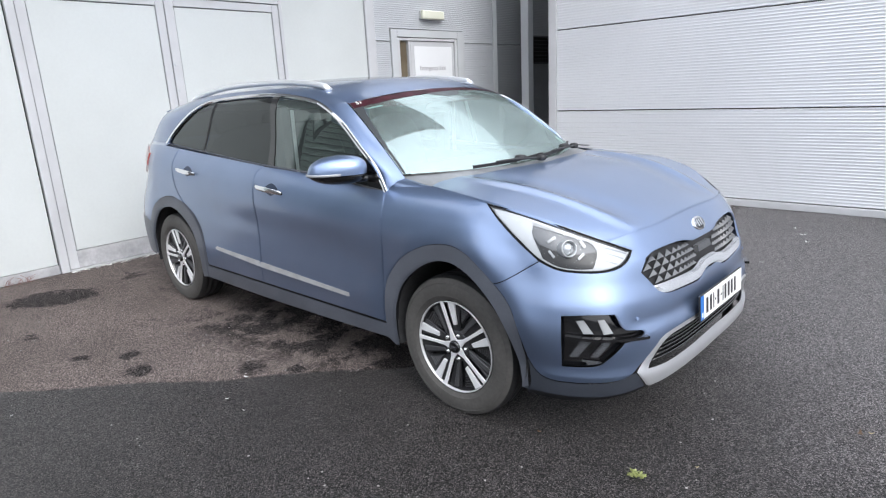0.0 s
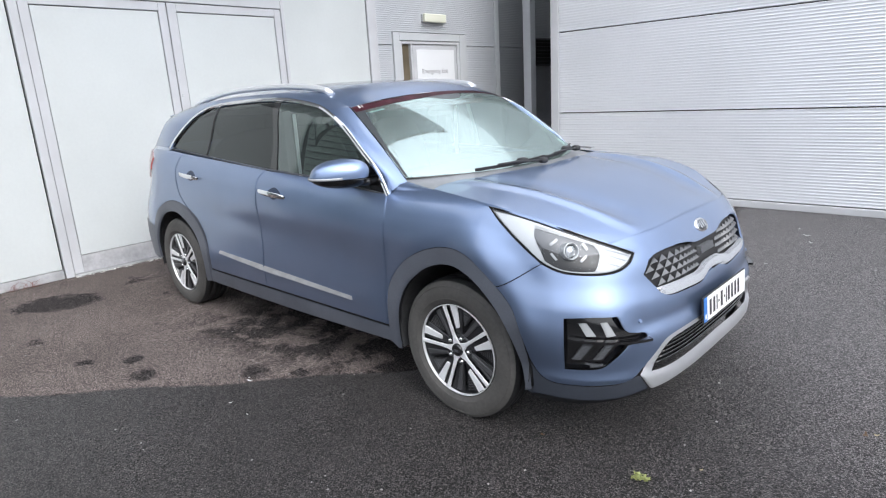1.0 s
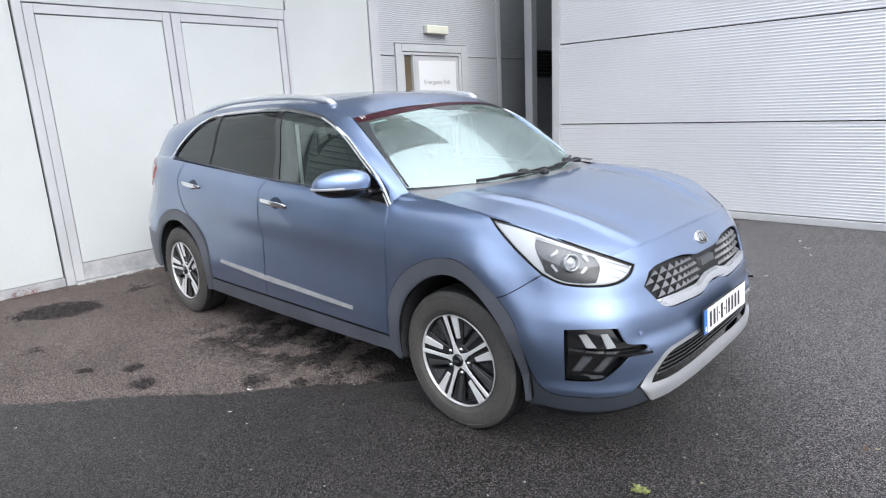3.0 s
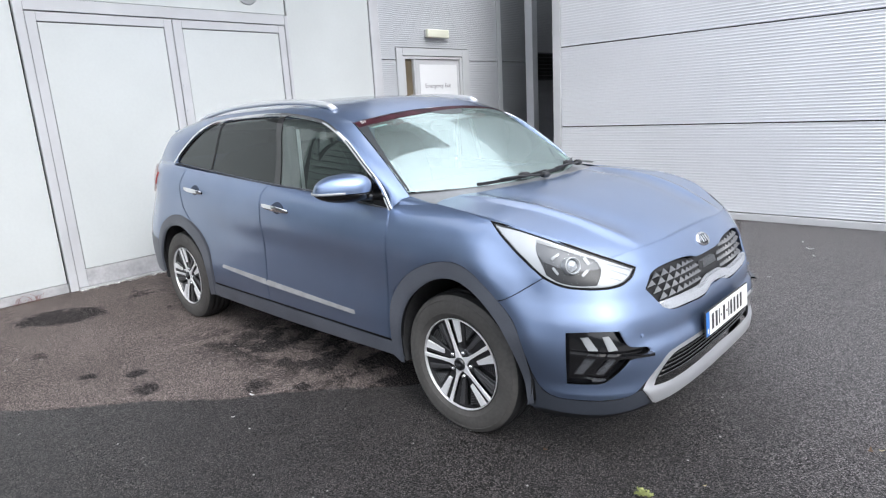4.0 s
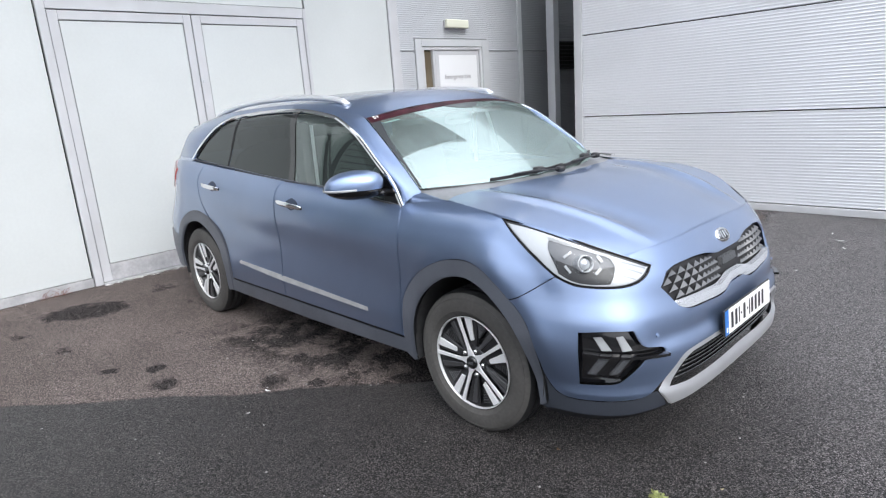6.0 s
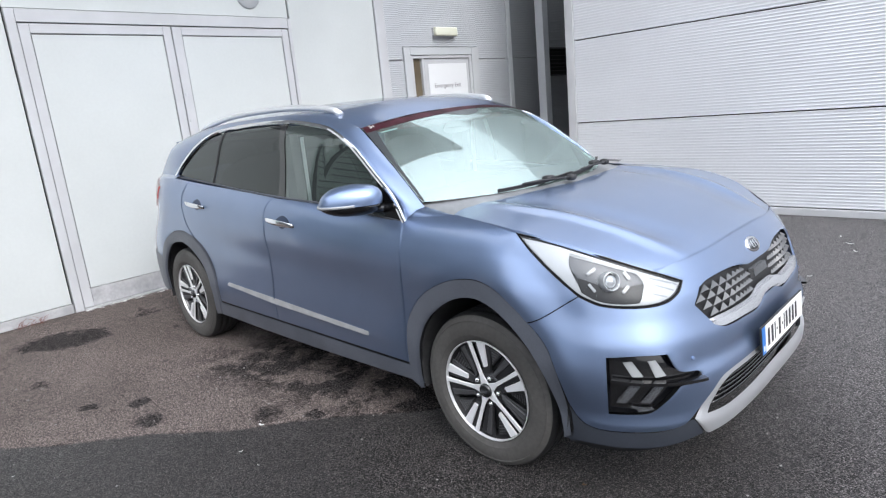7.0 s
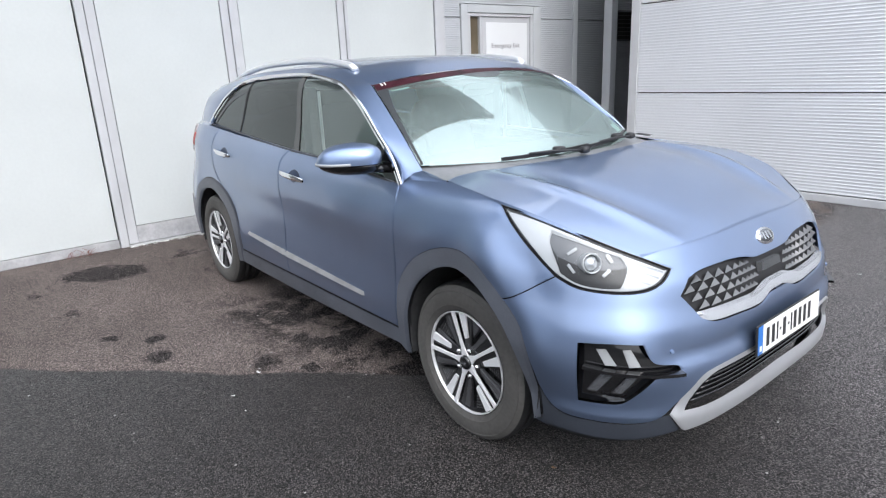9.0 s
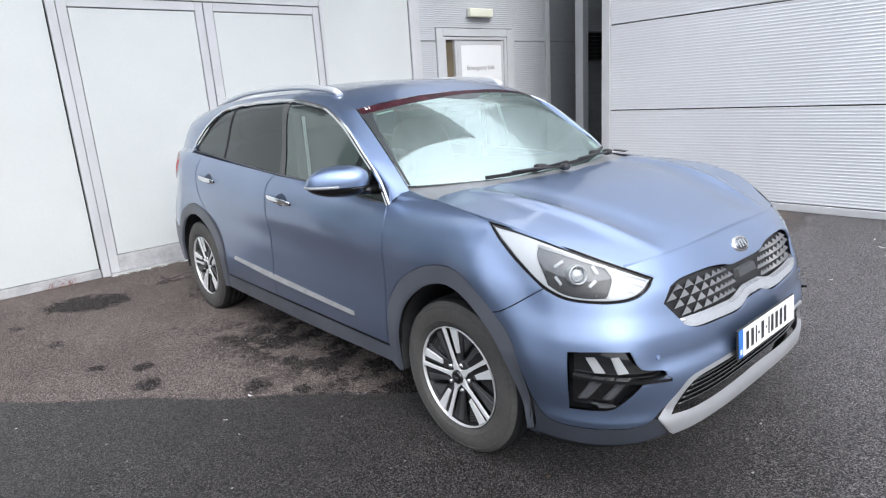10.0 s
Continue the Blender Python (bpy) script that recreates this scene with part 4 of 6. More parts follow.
def build_front():
    hood_edge = [(0.697, 0.863), (0.76, 0.874), (0.825, 0.878), (1.02, 0.884), (1.25, 0.888), (UMAX, 0.889)]
    sides = [GRILLE_LOW[:3][::-1], GRILLE_TOP[:2]]
    grille = outline(GRILLE_TOP[1:], mirrored(GRILLE_TOP[1:]), mirrored(sides[1]), mirrored(sides[0]), mirrored(GRILLE_LOW[2:])[::-1], GRILLE_LOW[2:][::-1], *sides)
    fogs = [outline(*FOG), outline(*[mirrored(s) for s in FOG[::-1]])]
    arch = [(0.245, 0.722), (0.302, 0.667), (0.345, 0.609), (0.381, 0.492), (0.398, 0.41)]
    right = [[(0.441, 0.799), (0.279, 0.690), (0.262, 0.705)], [(0.262, 0.705)] + arch[1:], PAINT_LOW]
    lamp_side = LAMP_LOW[2:]
    segs = [lamp_side[::-1]] + right + [mirrored(s) for s in right[::-1]] + [mirrored(lamp_side[::-1])] + [mirrored([(0.697, 0.863), (0.795, 0.821)])] + [mirrored(hood_edge[::-1]), hood_edge[::-1], [(0.697, 0.863), (0.795, 0.821)]]
    # walk the outline once round: right lamp, right side, underside, left side, left lamp, bonnet edge
    bumper = outline(*segs)

    def swell(u, z):
        m = np.where(u > UMAX, 2 * UMAX - u, u)
        lip = 0.006 * np.exp(-((z - 0.352) / 0.018) ** 2) * smooth(0.42, 0.5, m) * smooth(0.80, 0.72, m)
        brow = 0.003 * np.exp(-((z - 0.632) / 0.040) ** 2) * smooth(0.40, 0.55, m)
        hollow = -0.013 * np.exp(-((z - 0.56) / 0.045) ** 2) * smooth(0.66, 0.80, m)
        return lip + brow + hollow + flare(u, z)

    panel("front_bumper", skin, bumper, PAINT, CAR, holes=[grille] + fogs, gap=0.0016, roll=0.0025, step=0.018, relief=swell)
    # lower grey cladding of the bumper, its colour darkened for shade under the nose
    low = [[(0.375, 0.262), (0.398, 0.262), (0.398, 0.41)], PAINT_LOW[:6], [PAINT_LOW[5], (0.785, 0.350), (0.832, 0.282)], [(0.832, 0.282), (0.70, 0.262), (0.50, 0.256), (0.375, 0.250)], [(0.375, 0.250), (0.375, 0.262)]]
    both("bumper_cladding", skin, outline(*low), CLAD_SHADED, CAR, lift=0.005, label="dark grey plastic lower bumper with shade in its colour")
    tuck = outline([(0.375, 0.25), (0.50, 0.256), (0.70, 0.262), (0.815, 0.275), (0.90, 0.285), (UMAX, 0.295)], [(UMAX, 0.295), (UMAX, 0.19)], [(UMAX, 0.19), (0.375, 0.19)], [(0.375, 0.19), (0.375, 0.25)])
    both("undertray", skin, tuck, MATT_BLACK, CAR, lift=-0.03, gap=0)
    # silver skid surround with the intake in it
    outer_top = [(0.785, 0.350), (0.81, 0.383), (0.851, 0.435), (0.89, 0.472), (0.96, 0.486), (UMAX, 0.488)]
    skid = outline([(0.832, 0.282), (0.785, 0.350)], outer_top, mirrored(outer_top), mirrored([(0.832, 0.282), (0.785, 0.350)]), mirrored(LIP_LOW)[::-1], LIP_LOW[::-1])
    lip_top = [(0.832, 0.356), (0.92, 0.352), (1.05, 0.355), (UMAX, 0.360)]
    intake = outline(INTAKE_TOP, mirrored(INTAKE_TOP), mirrored(lip_top)[::-1], lip_top[::-1])

    def scoop(u, z):
        return 0.012 * smooth(0.385, 0.33, z)

    panel("skid_plate", skin, skid, SATIN, CAR, holes=[intake], lift=0.004, step=0.018, relief=scoop, depth=0.014, label="satin silver skid plate")
    panel("intake_back", skin, intake, MATT_BLACK, CAR, lift=-0.05, gap=-0.01, step=0.03)
    for z in (0.374, 0.392, 0.410, 0.428, 0.445):
        us = np.linspace(0.866 + (z - 0.374) * 0.9, 2 * UMAX - 0.866 - (z - 0.374) * 0.9, 40)
        part("intake_slat", sweep([tuple(p) for p in skin(us, z + 0 * us) + normals(skin, us, z + 0 * us) * -0.022], oval(0.02, 0.008, 6)), GLOSS_BLACK, CAR, smooth=True)
    # fog lamp clusters
    for f, mir in ((fogs[0], False), (fogs[0], True)):
        c = panel("fog_lamp", skin, f, GLOSS_BLACK, CAR, lift=-0.028, gap=-0.010, roll=0.003, depth=-0.012, mirror=mir, label="gloss black fog lamp bezel")
        quads = [[(0.563, 0.578), (0.590, 0.582), (0.621, 0.528), (0.588, 0.527)], [(0.636, 0.582), (0.660, 0.585), (0.689, 0.528), (0.655, 0.524)],
                 [(0.578, 0.497), (0.611, 0.493), (0.572, 0.430), (0.541, 0.428)], [(0.652, 0.495), (0.682, 0.495), (0.640, 0.430), (0.612, 0.430)]]
        for k, qd in enumerate(quads):
            o = outline(*[[a, b] for a, b in zip(qd, qd[1:] + qd[:1])], step=0.006)
            panel("led_element", skin, o, LED_WHITE if k < 2 else LAMP_GREY, c, lift=-0.012, gap=0, roll=0.003, depth=0.012, step=0.012, mirror=mir)
        us = np.linspace(0.530, 0.806, 24)
        zs = 0.517 - 0.012 * ((us - 0.53) / 0.27) ** 0.8
        hl = np.linspace(-0.012, 0.003 if mir else 0.006, 24) + 0.004
        pp = skin(us, zs) + normals(skin, us, zs) * hl[:, None]
        if mir:
            pp = pp * [1, -1, 1]
        part("fin", sweep([tuple(p) for p in pp], [(-0.012, -0.006), (0.012, -0.006), (0.012, 0.005), (-0.012, 0.005)]), GLOSS_BLACK, c)
        o = outline([(0.575, 0.418), (0.66, 0.408)], [(0.66, 0.408), (0.63, 0.399), (0.60, 0.398)], [(0.60, 0.398), (0.603, 0.404), (0.575, 0.418)], step=0.006)
        panel("corner_reflex", skin, o, LAMP_GREY, c, lift=-0.012, gap=0, roll=0.003, depth=0.01, step=0.012, mirror=mir)
    # grille: dark back, faceted studs and a chrome lip
    gr = panel("grille", skin, grille, MATT_BLACK, CAR, lift=-0.035, gap=-0.008, roll=0.004, depth=-0.03, step=0.03, label="black grille with faceted studs")
    top = curve([p[0] for p in GRILLE_TOP[1:]], [p[1] for p in GRILLE_TOP[1:]])
    low = curve([p[0] for p in CHROME_TOP], [p[1] for p in CHROME_TOP])
    # faceted triangles in staggered rows, shrinking to small studs towards the middle
    field = shrink(grille, 0.014)
    for row in range(5):
        z = 0.662 + 0.0285 * row
        u, pitch = 0.842 + (0.030 if row % 2 else 0.0), 0.060
        cols = []
        while u < UMAX - 0.01:
            pitch = 0.060 - 0.030 * float(smooth(0.98, 1.22, u))
            cols.append((u, pitch))
            u += pitch
        for u, pitch in cols + [(2 * UMAX - q, w) for q, w in cols]:
            m = min(u, 2 * UMAX - u)
            if not float(low(m)) + 0.010 < z < float(top(m)) - 0.012 or (UMAX - 0.13 < m and z < 0.752) or not inside(field, np.array([[m, z]]))[0]:
                continue
            du, dz = 0.50 * pitch, 0.0145 * (pitch / 0.060) ** 0.6
            nn = normals(skin, u, z)
            b = bmesh.new()
            ring = [b.verts.new(skin(u + p * du, z + q * dz) - nn * 0.022) for p, q in ((-0.98, -0.80), (0.98, -0.80), (0.10, 1.05))]
            tip = b.verts.new(skin(u + 0.12 * du, z - 0.30 * dz) - nn * 0.006)
            for i in range(3):
                f = b.faces.new((ring[i], ring[(i + 1) % 3], tip))
                # left facet lighter than the rest: the sky's reflection put into its colour
                f.material_index = (1, 1, 0)[i]
            stud = part("stud", b, GRILLE_GREY, gr)
            stud.data.materials.append(GLOSS_BLACK)
    lip = outline(CHROME_TOP, mirrored(CHROME_TOP), mirrored(GRILLE_LOW[2:])[::-1], GRILLE_LOW[2:][::-1], [GRILLE_LOW[2], CHROME_TOP[0]])
    panel("chrome_lip", skin, lip, SATIN_BRIGHT, gr, lift=0.003, gap=0.001, roll=0.008, depth=0.02, label="bright chrome lip under the grille")
    # smooth sensor cover in the middle of the grille
    cover = outline([(UMAX - 0.09, 0.718), (UMAX + 0.09, 0.718)], [(UMAX + 0.09, 0.718), (UMAX + 0.085, 0.755)], [(UMAX + 0.085, 0.755), (UMAX - 0.085, 0.755)], [(UMAX - 0.085, 0.755), (UMAX - 0.09, 0.718)])
    panel("sensor_cover", skin, cover, GLOSS_BLACK, gr, lift=-0.012, gap=0, depth=0.02)
    # round badge on the nose, as a plain oval
    rot = Vector(normals(skin, UMAX, 0.829)).to_track_quat("Z", "Y").to_matrix().to_4x4()
    base = Matrix.Translation(Vector(skin(UMAX, 0.829))) @ rot
    bm = bmesh.new()
    bmesh.ops.create_cone(bm, cap_ends=True, segments=48, radius1=1, radius2=0.94, depth=0.010, matrix=base @ Matrix.Diagonal((0.062, 0.034, 1, 1)))
    badge = part("badge", bm, CHROME, CAR, "plain oval chrome badge", True)
    bm = bmesh.new()
    bmesh.ops.create_cone(bm, cap_ends=True, segments=48, radius1=1, radius2=0.97, depth=0.004, matrix=base @ Matrix.Translation((0, 0, 0.005)) @ Matrix.Diagonal((0.050, 0.024, 1, 1)))
    part("badge_field", bm, LAMP_GREY, badge, "", True)
    for dx in (-0.022, 0, 0.022):
        bm = box(-0.005, 0.005, -0.015, 0.015, -0.002, 0.002)
        bmesh.ops.transform(bm, verts=bm.verts, matrix=base @ Matrix.Translation((dx, 0, 0.008)))
        part("badge_bar", bm, CHROME, badge)
    # parking sensors
    for u in (0.775, 2 * UMAX - 0.775):
        r2 = Vector(normals(skin, u, 0.575)).to_track_quat("Z", "Y").to_matrix().to_4x4()
        bm = bmesh.new()
        bmesh.ops.create_cone(bm, cap_ends=True, segments=16, radius1=0.0075, radius2=0.007, depth=0.008, matrix=Matrix.Translation(Vector(skin(u, 0.575)) - 0.004 * Vector(normals(skin, u, 0.575))) @ r2)
        part("parking_sensor", bm, PAINT, CAR)


def build_plate():
    p = part("number_plate", box(-0.004, 0.004, -0.262, 0.262, -0.057, 0.057, 0.003, 1), MATT_BLACK, CAR, "white number plate with blue end band")
    p.matrix_basis = pose(0.862, 0, 0.497, 0, -4, 0)
    part("plate_face", box(0.004, 0.006, -0.222, 0.258, -0.053, 0.053, 0.001, 1), PLATE_WHITE, p)
    part("blue_band", box(0.004, 0.006, -0.258, -0.223, -0.053, 0.053, 0.001, 1), PLATE_BLUE, p)
    part("band_mark", box(0.006, 0.0066, -0.248, -0.233, -0.04, -0.02), PLATE_WHITE, p)
    # plain bars for the characters
    y = -0.205
    for w in (0.040, 0.040, 0.020, 0.022, 0.042, 0.022, 0.020, 0.040, 0.040, 0.040, 0.040):
        tall = w > 0.03 or w == 0.020
        part("plate_bar", box(0.006, 0.0066, y + w * 0.16, y + w * 0.74, -0.034 if tall else -0.005, 0.034 if tall else 0.005), MATT_BLACK, p)
        y += w + 0.0025


def build_bonnet_and_screen():
    front = [(0.616, -0.621), (0.635, -0.553), (0.650, -0.487), (0.673, -0.304), (0.677, -0.114), (0.677, 0.0)]
    side = [(0.616, -0.621), (0.43, -0.762), (0.208, -0.818), (0.02, -0.806), (-0.158, -0.775)]
    rear = [(-0.158, -0.775), (-0.175, -0.70), (-0.13, -0.5), (-0.085, -0.25), (-0.07, 0.0)]

    def flipy(s):
        return [(x, -y) for x, y in s][::-1]

    hood = outline(front[::-1], side, rear, flipy(rear), flipy(side), flipy(front[::-1]))
    panel("bonnet", bonnet, hood, PAINT, CAR, gap=0.0026, roll=0.003, step=0.02, depth=0.012)
    # cowl between bonnet and glass
    rows = []
    for i in range(41):
        h = -1 + 2 * i / 40
        row = []
        for k in range(7):
            t = k / 6
            s = screen(np.array(h), np.array(0.0))
            x = (1 - t) * (s[0] + 0.16) + t * (s[0] - 0.03)
            row.append((x, s[1] * 1.03, 1.022 + 0.033 * t - 0.012 * h * h))
        rows.append(row)
    part("cowl", grid_mesh(rows), COWL, CAR, "grey plastic cowl", True)
    # black end of the cowl at the passenger's corner
    rows = []
    for t in np.linspace(0, 1, 9):
        x0, y0 = -0.335 + 0.13 * t, 0.752 - 0.055 * t
        rows.append([(x0 + 0.022 * k * (1 - 0.6 * t), y0 + 0.014 * k, 1.048 + 0.006 * math.sin(math.pi * k / 3)) for k in range(4)])
    end = grid_mesh(rows)
    bmesh.ops.recalc_face_normals(end, faces=end.faces)
    part("cowl_end", end, GLOSS_BLACK, CAR, "black plastic cowl end", True)
    # windscreen
    hs, vs = np.linspace(-1, 1, 49), np.linspace(0, 1, 25)
    bm = grid_mesh([[tuple(screen(np.array(h), np.array(v))) for v in vs] for h in hs])
    bm.normal_update()
    if sum(f.normal.z for f in bm.faces) < 0:
        bmesh.ops.reverse_faces(bm, faces=bm.faces)
    gl = part("windscreen", bm, SCREEN_GLASS, CAR, "wet windscreen glass", True)
    gl.visible_shadow = False
    # black frit round the glass, just inside it
    def frit(name, h0, h1, v0, v1, mat=GLOSS_BLACK):
        a, b = np.linspace(h0, h1, 33), np.linspace(v0, v1, 13)
        g = [[tuple(screen(np.array(x), np.array(y)) + np.array([-0.004, 0, -0.005])) for y in b] for x in a]
        part(name, grid_mesh(g), mat, gl, "", True)
    frit("frit", -1, 1, 0.93, 1.0)
    # dark band along the head of the glass, a red reflection in its colour
    dip = curve([-1, -0.6, -0.2, 0.0, 0.3, 0.7, 1], [0.91, 0.92, 0.93, 0.94, 0.95, 0.97, 0.975])
    band = []
    for h in np.linspace(-0.995, 0.995, 80):
        band.append([tuple(screen(np.array(h), np.array(v)) + np.array([0.001, 0, 0.0015])) for v in np.linspace(float(dip(h)), 0.995, 10)])
    for sgn in (-1, 1):
        wide = curve([0, 0.35, 0.6, 0.8, 1], [0.985, 0.978, 0.965, 0.94, 0.90]) if sgn < 0 else curve([0, 1], [0.985, 0.975])
        rim = [[tuple(screen(np.array(sgn * h), np.array(v)) + np.array([0.001, 0, 0.001])) for h in np.linspace(0.997, float(wide(v)), 6)] for v in np.linspace(0.01, 0.985, 30)]
        part("edge_band", grid_mesh(rim), FRIT_DARK, gl, "", True)
    part("head_band", grid_mesh(band), FRIT_RED, gl, "dark band along the glass head with a red reflection in its colour", True)
    # mirror mount behind the glass, below the band
    foot = curve([-0.30, -0.20, -0.10, 0.0, 0.10], [0.915, 0.87, 0.85, 0.86, 0.93])
    part("mirror_mount", grid_mesh([[tuple(screen(np.array(h), np.array(v)) + np.array([0.0005, 0, 0.0008])) for v in np.linspace(float(foot(h)), 0.94, 6)] for h in np.linspace(-0.30, 0.10, 16)]), MOUNT, gl, "dark grey mirror mount behind the glass", True)
    frit("frit", -1, -0.955, 0.0, 0.93)
    frit("frit", 0.955, 1, 0.0, 0.93)
    frit("frit", -0.955, 0.955, 0.0, 0.045, FRIT_GREY)
    def sticker(h0, h1, v0, v1, mat, name):
        a, b = np.linspace(h0, h1, 5), np.linspace(v0, v1, 4)
        part(name, grid_mesh([[tuple(screen(np.array(x), np.array(y)) + np.array([-0.003, 0, -0.003])) for y in b] for x in a]), mat, gl, "", True)
    sticker(0.74, 0.88, 0.08, 0.17, STICKER, "windscreen_sticker")
    sticker(-0.90, -0.77, 0.868, 0.886, STICKER, "windscreen_sticker")
    at, across, along = (screen(np.array(h), np.array(v)) for h, v in ((-0.955, 0.948), (-0.90, 0.948), (-0.955, 0.99)))
    ex = Vector(across - at).normalized()
    ez = ex.cross(Vector(along - at)).normalized()
    fc = bpy.data.curves.new("screen_mark", "FONT")
    fc.body, fc.size, fc.extrude = "51", 0.034, 0.0004
    fc.materials.append(PLATE_WHITE)
    mark = new("screen_mark", fc)
    mark.matrix_basis = Matrix.Translation(Vector(at) + ez * 0.006) @ Matrix((ex, ez.cross(ex), ez)).transposed().to_4x4()
    mark.parent = gl
    mark["label"] = "small white figures 51"
    # wipers
    for h0, v0, h1, v1 in ((-0.60, 0.0, 0.06, 0.035), (-0.02, 0.02, 0.80, 0.045)):
        path = []
        for k in range(17):
            t = k / 16
            p = screen(np.array(h0 + (h1 - h0) * t), np.array(v0 + (v1 - v0) * t))
            path.append(tuple(p + np.array([0.012, 0, 0.016])))
        w = part("wiper", sweep(path, [(-0.004, -0.012), (0.004, -0.012), (0.007, 0.003), (-0.007, 0.003)]), MATT_BLACK, CAR, "black windscreen wiper")
        arm = [tuple(np.array(path[a]) + np.array(b)) for a, b in ((4, (0.006, 0, 0.006)), (7, (0.026, 0, 0.008)), (10, (0.044, 0, 0.0)), (13, (0.050, 0, -0.010)))]
        part("wiper_arm", sweep(arm, oval(0.016, 0.010, 8)), MATT_BLACK, w, "", True)
        part("wiper_clip", blob(tuple(np.array(path[9]) + np.array([0.012, 0, 0.008])), (0.05, 0.06, 0.026), 3.0), MATT_BLACK, w, "", True)
        part("pivot", blob(arm[-1], (0.05, 0.045, 0.032)), MATT_BLACK, w, "", True)


DLO = [(-0.400, 0.982), (-0.475, 1.083), (-0.61, 1.183), (-0.79, 1.297), (-0.96, 1.365), (-1.19, 1.405), (-1.42, 1.424), (-1.70, 1.426), (-1.98, 1.417), (-2.26, 1.392), (-2.47, 1.325), (-2.67, 1.226), (-2.81, 1.140)]
DLO = [(x, z + 0.018 * float(smooth(1.08, 1.35, z))) for x, z in DLO]
DLO_LOW = [(-2.81, 1.140), (-2.217, 1.107), (-1.440, 1.056), (-0.945, 1.033), (-0.400, 0.982)]


def build_greenhouse():
    # body-coloured frame between the windows and the screen, roof and tail
    inner = spline(DLO, 0.01)
    d = np.concatenate([[0], np.cumsum(np.linalg.norm(np.diff(inner, axis=0), axis=1))])
    n = 120
    di = np.linspace(0, d[-1], n)
    inner = np.stack([np.interp(di, d, inner[:, 0]), np.interp(di, d, inner[:, 1])], 1)
    vv = np.linspace(-0.05, 1, 40)
    edge = [screen(np.array(-1.0), np.array(v)) for v in vv]
    edge = [p + np.array([-0.004, -0.004, 0.001]) for p in edge]
    for x in np.linspace(-0.80, -2.95, 50):
        edge.append(np.array(roof_at(x, -1.0)))
    for t in np.linspace(0.1, 1, 10):
        z = 1.375 - 0.235 * t
        x = -3.00 - 0.30 * t**1.5
        edge.append(np.array([x, -float(side_glass(x, z)) , z]))
    edge = np.array(edge)
    de = np.concatenate([[0], np.cumsum(np.linalg.norm(np.diff(edge, axis=0), axis=1))])
    # matching stations along the two curves
    def at_x(curve_x, x):
        return int(np.argmin(np.abs(curve_x - x)))
    pairs = [(0, 0), (at_x(inner[:, 0], -0.79), at_x(edge[:40, 0], -0.70)), (at_x(inner[:, 0], -1.10), at_x(edge[:, 0], -0.98)), (at_x(inner[:, 0], -1.70), at_x(edge[:, 0], -1.70)), (at_x(inner[:, 0], -2.26), at_x(edge[:, 0], -2.45)), (at_x(inner[:, 0], -2.52), 91), (n - 1, len(edge) - 1)]
    wi = [di[a] for a, b in pairs]
    we = [de[b] for a, b in pairs]
    eo = np.interp(di, wi, we)
    outer = np.stack([np.interp(eo, de, edge[:, k]) for k in range(3)], 1)
    for sgn in (1, -1):
        rows = []
        for i in range(n):
            row = []
            a, o = inner[i], outer[i]

            def flank(x, z):
                # the pillar's foot runs into the top of the wing
                s = float(side_glass(x, z))
                into = max(min(s, float(half_width(np.array(x), np.array(z)))), -o[1])
                return s + 0.2 * (into - s) * float(smooth(-0.56, -0.38, x))

            corr = o[1] + flank(o[0], o[2])
            for k in range(21):
                t = (k / 20) ** 0.45
                x, z = a[0] * (1 - t) + o[0] * t, a[1] * (1 - t) + o[2] * t
                y = -flank(x, z) + corr * t ** (1.6 + (2.4 if sgn > 0 else -0.8) * float(smooth(-1.15, -0.85, x)))
                bulge = 0.0012 * math.sin(math.pi * t) * float(smooth(-1.05, -0.8, x))
                row.append((x + bulge, (y - bulge * 0.7) * sgn, z + bulge * 0.6))
            rows.append(row)
        bm = grid_mesh(rows)
        bmesh.ops.recalc_face_normals(bm, faces=bm.faces)
        if (sum((f.calc_center_median().y * f.normal.y for f in bm.faces))) < 0:
            bmesh.ops.reverse_faces(bm, faces=bm.faces)
        part("side_frame", bm, PAINT, CAR, "", True)
        # bright trim along the window line
        tr = spline(DLO, 0.02)
        pts = upper_skin(tr[:, 0], tr[:, 1]) * [1, sgn, 1]
        nn = normals(upper_skin, tr[:, 0], tr[:, 1]) * [1, sgn, 1]
        part("window_trim", sweep([tuple(p) for p in pts + nn * 0.006], [(-0.006, -0.010), (0.004, -0.009), (0.006, 0.0), (0.004, 0.009), (-0.006, 0.010)], up=[tuple(np.cross(v, w)) for v, w in zip(nn, np.gradient(pts, axis=0))]), CHROME, CAR, "chrome window trim")
        lo = spline(DLO_LOW, 0.03)
        pts = upper_skin(lo[:, 0], lo[:, 1]) * [1, sgn, 1]
        part("belt_seal", sweep([tuple(p) for p in pts], [(-0.004, -0.004), (0.004, -0.004), (0.004, 0.004), (-0.004, 0.004)]), CLAD, CAR)
    # side windows
    top = lambda a, b: [p for p in DLO if b <= p[0] <= a]
    fw = outline([(-0.52, 1.000), (-0.60, 1.165)] , [(-0.60, 1.165), (-0.79, 1.290), (-0.96, 1.360), (-1.19, 1.400), (-1.385, 1.417)], [(-1.385, 1.417), (-1.345, 1.19), (-1.352, 1.055)], [(-1.352, 1.055), (-0.945, 1.037), (-0.52, 1.000)])
    sail = outline([(-0.405, 0.985), (-0.475, 1.080), (-0.60, 1.172)], [(-0.60, 1.172), (-0.535, 0.998)], [(-0.535, 0.998), (-0.405, 0.985)])
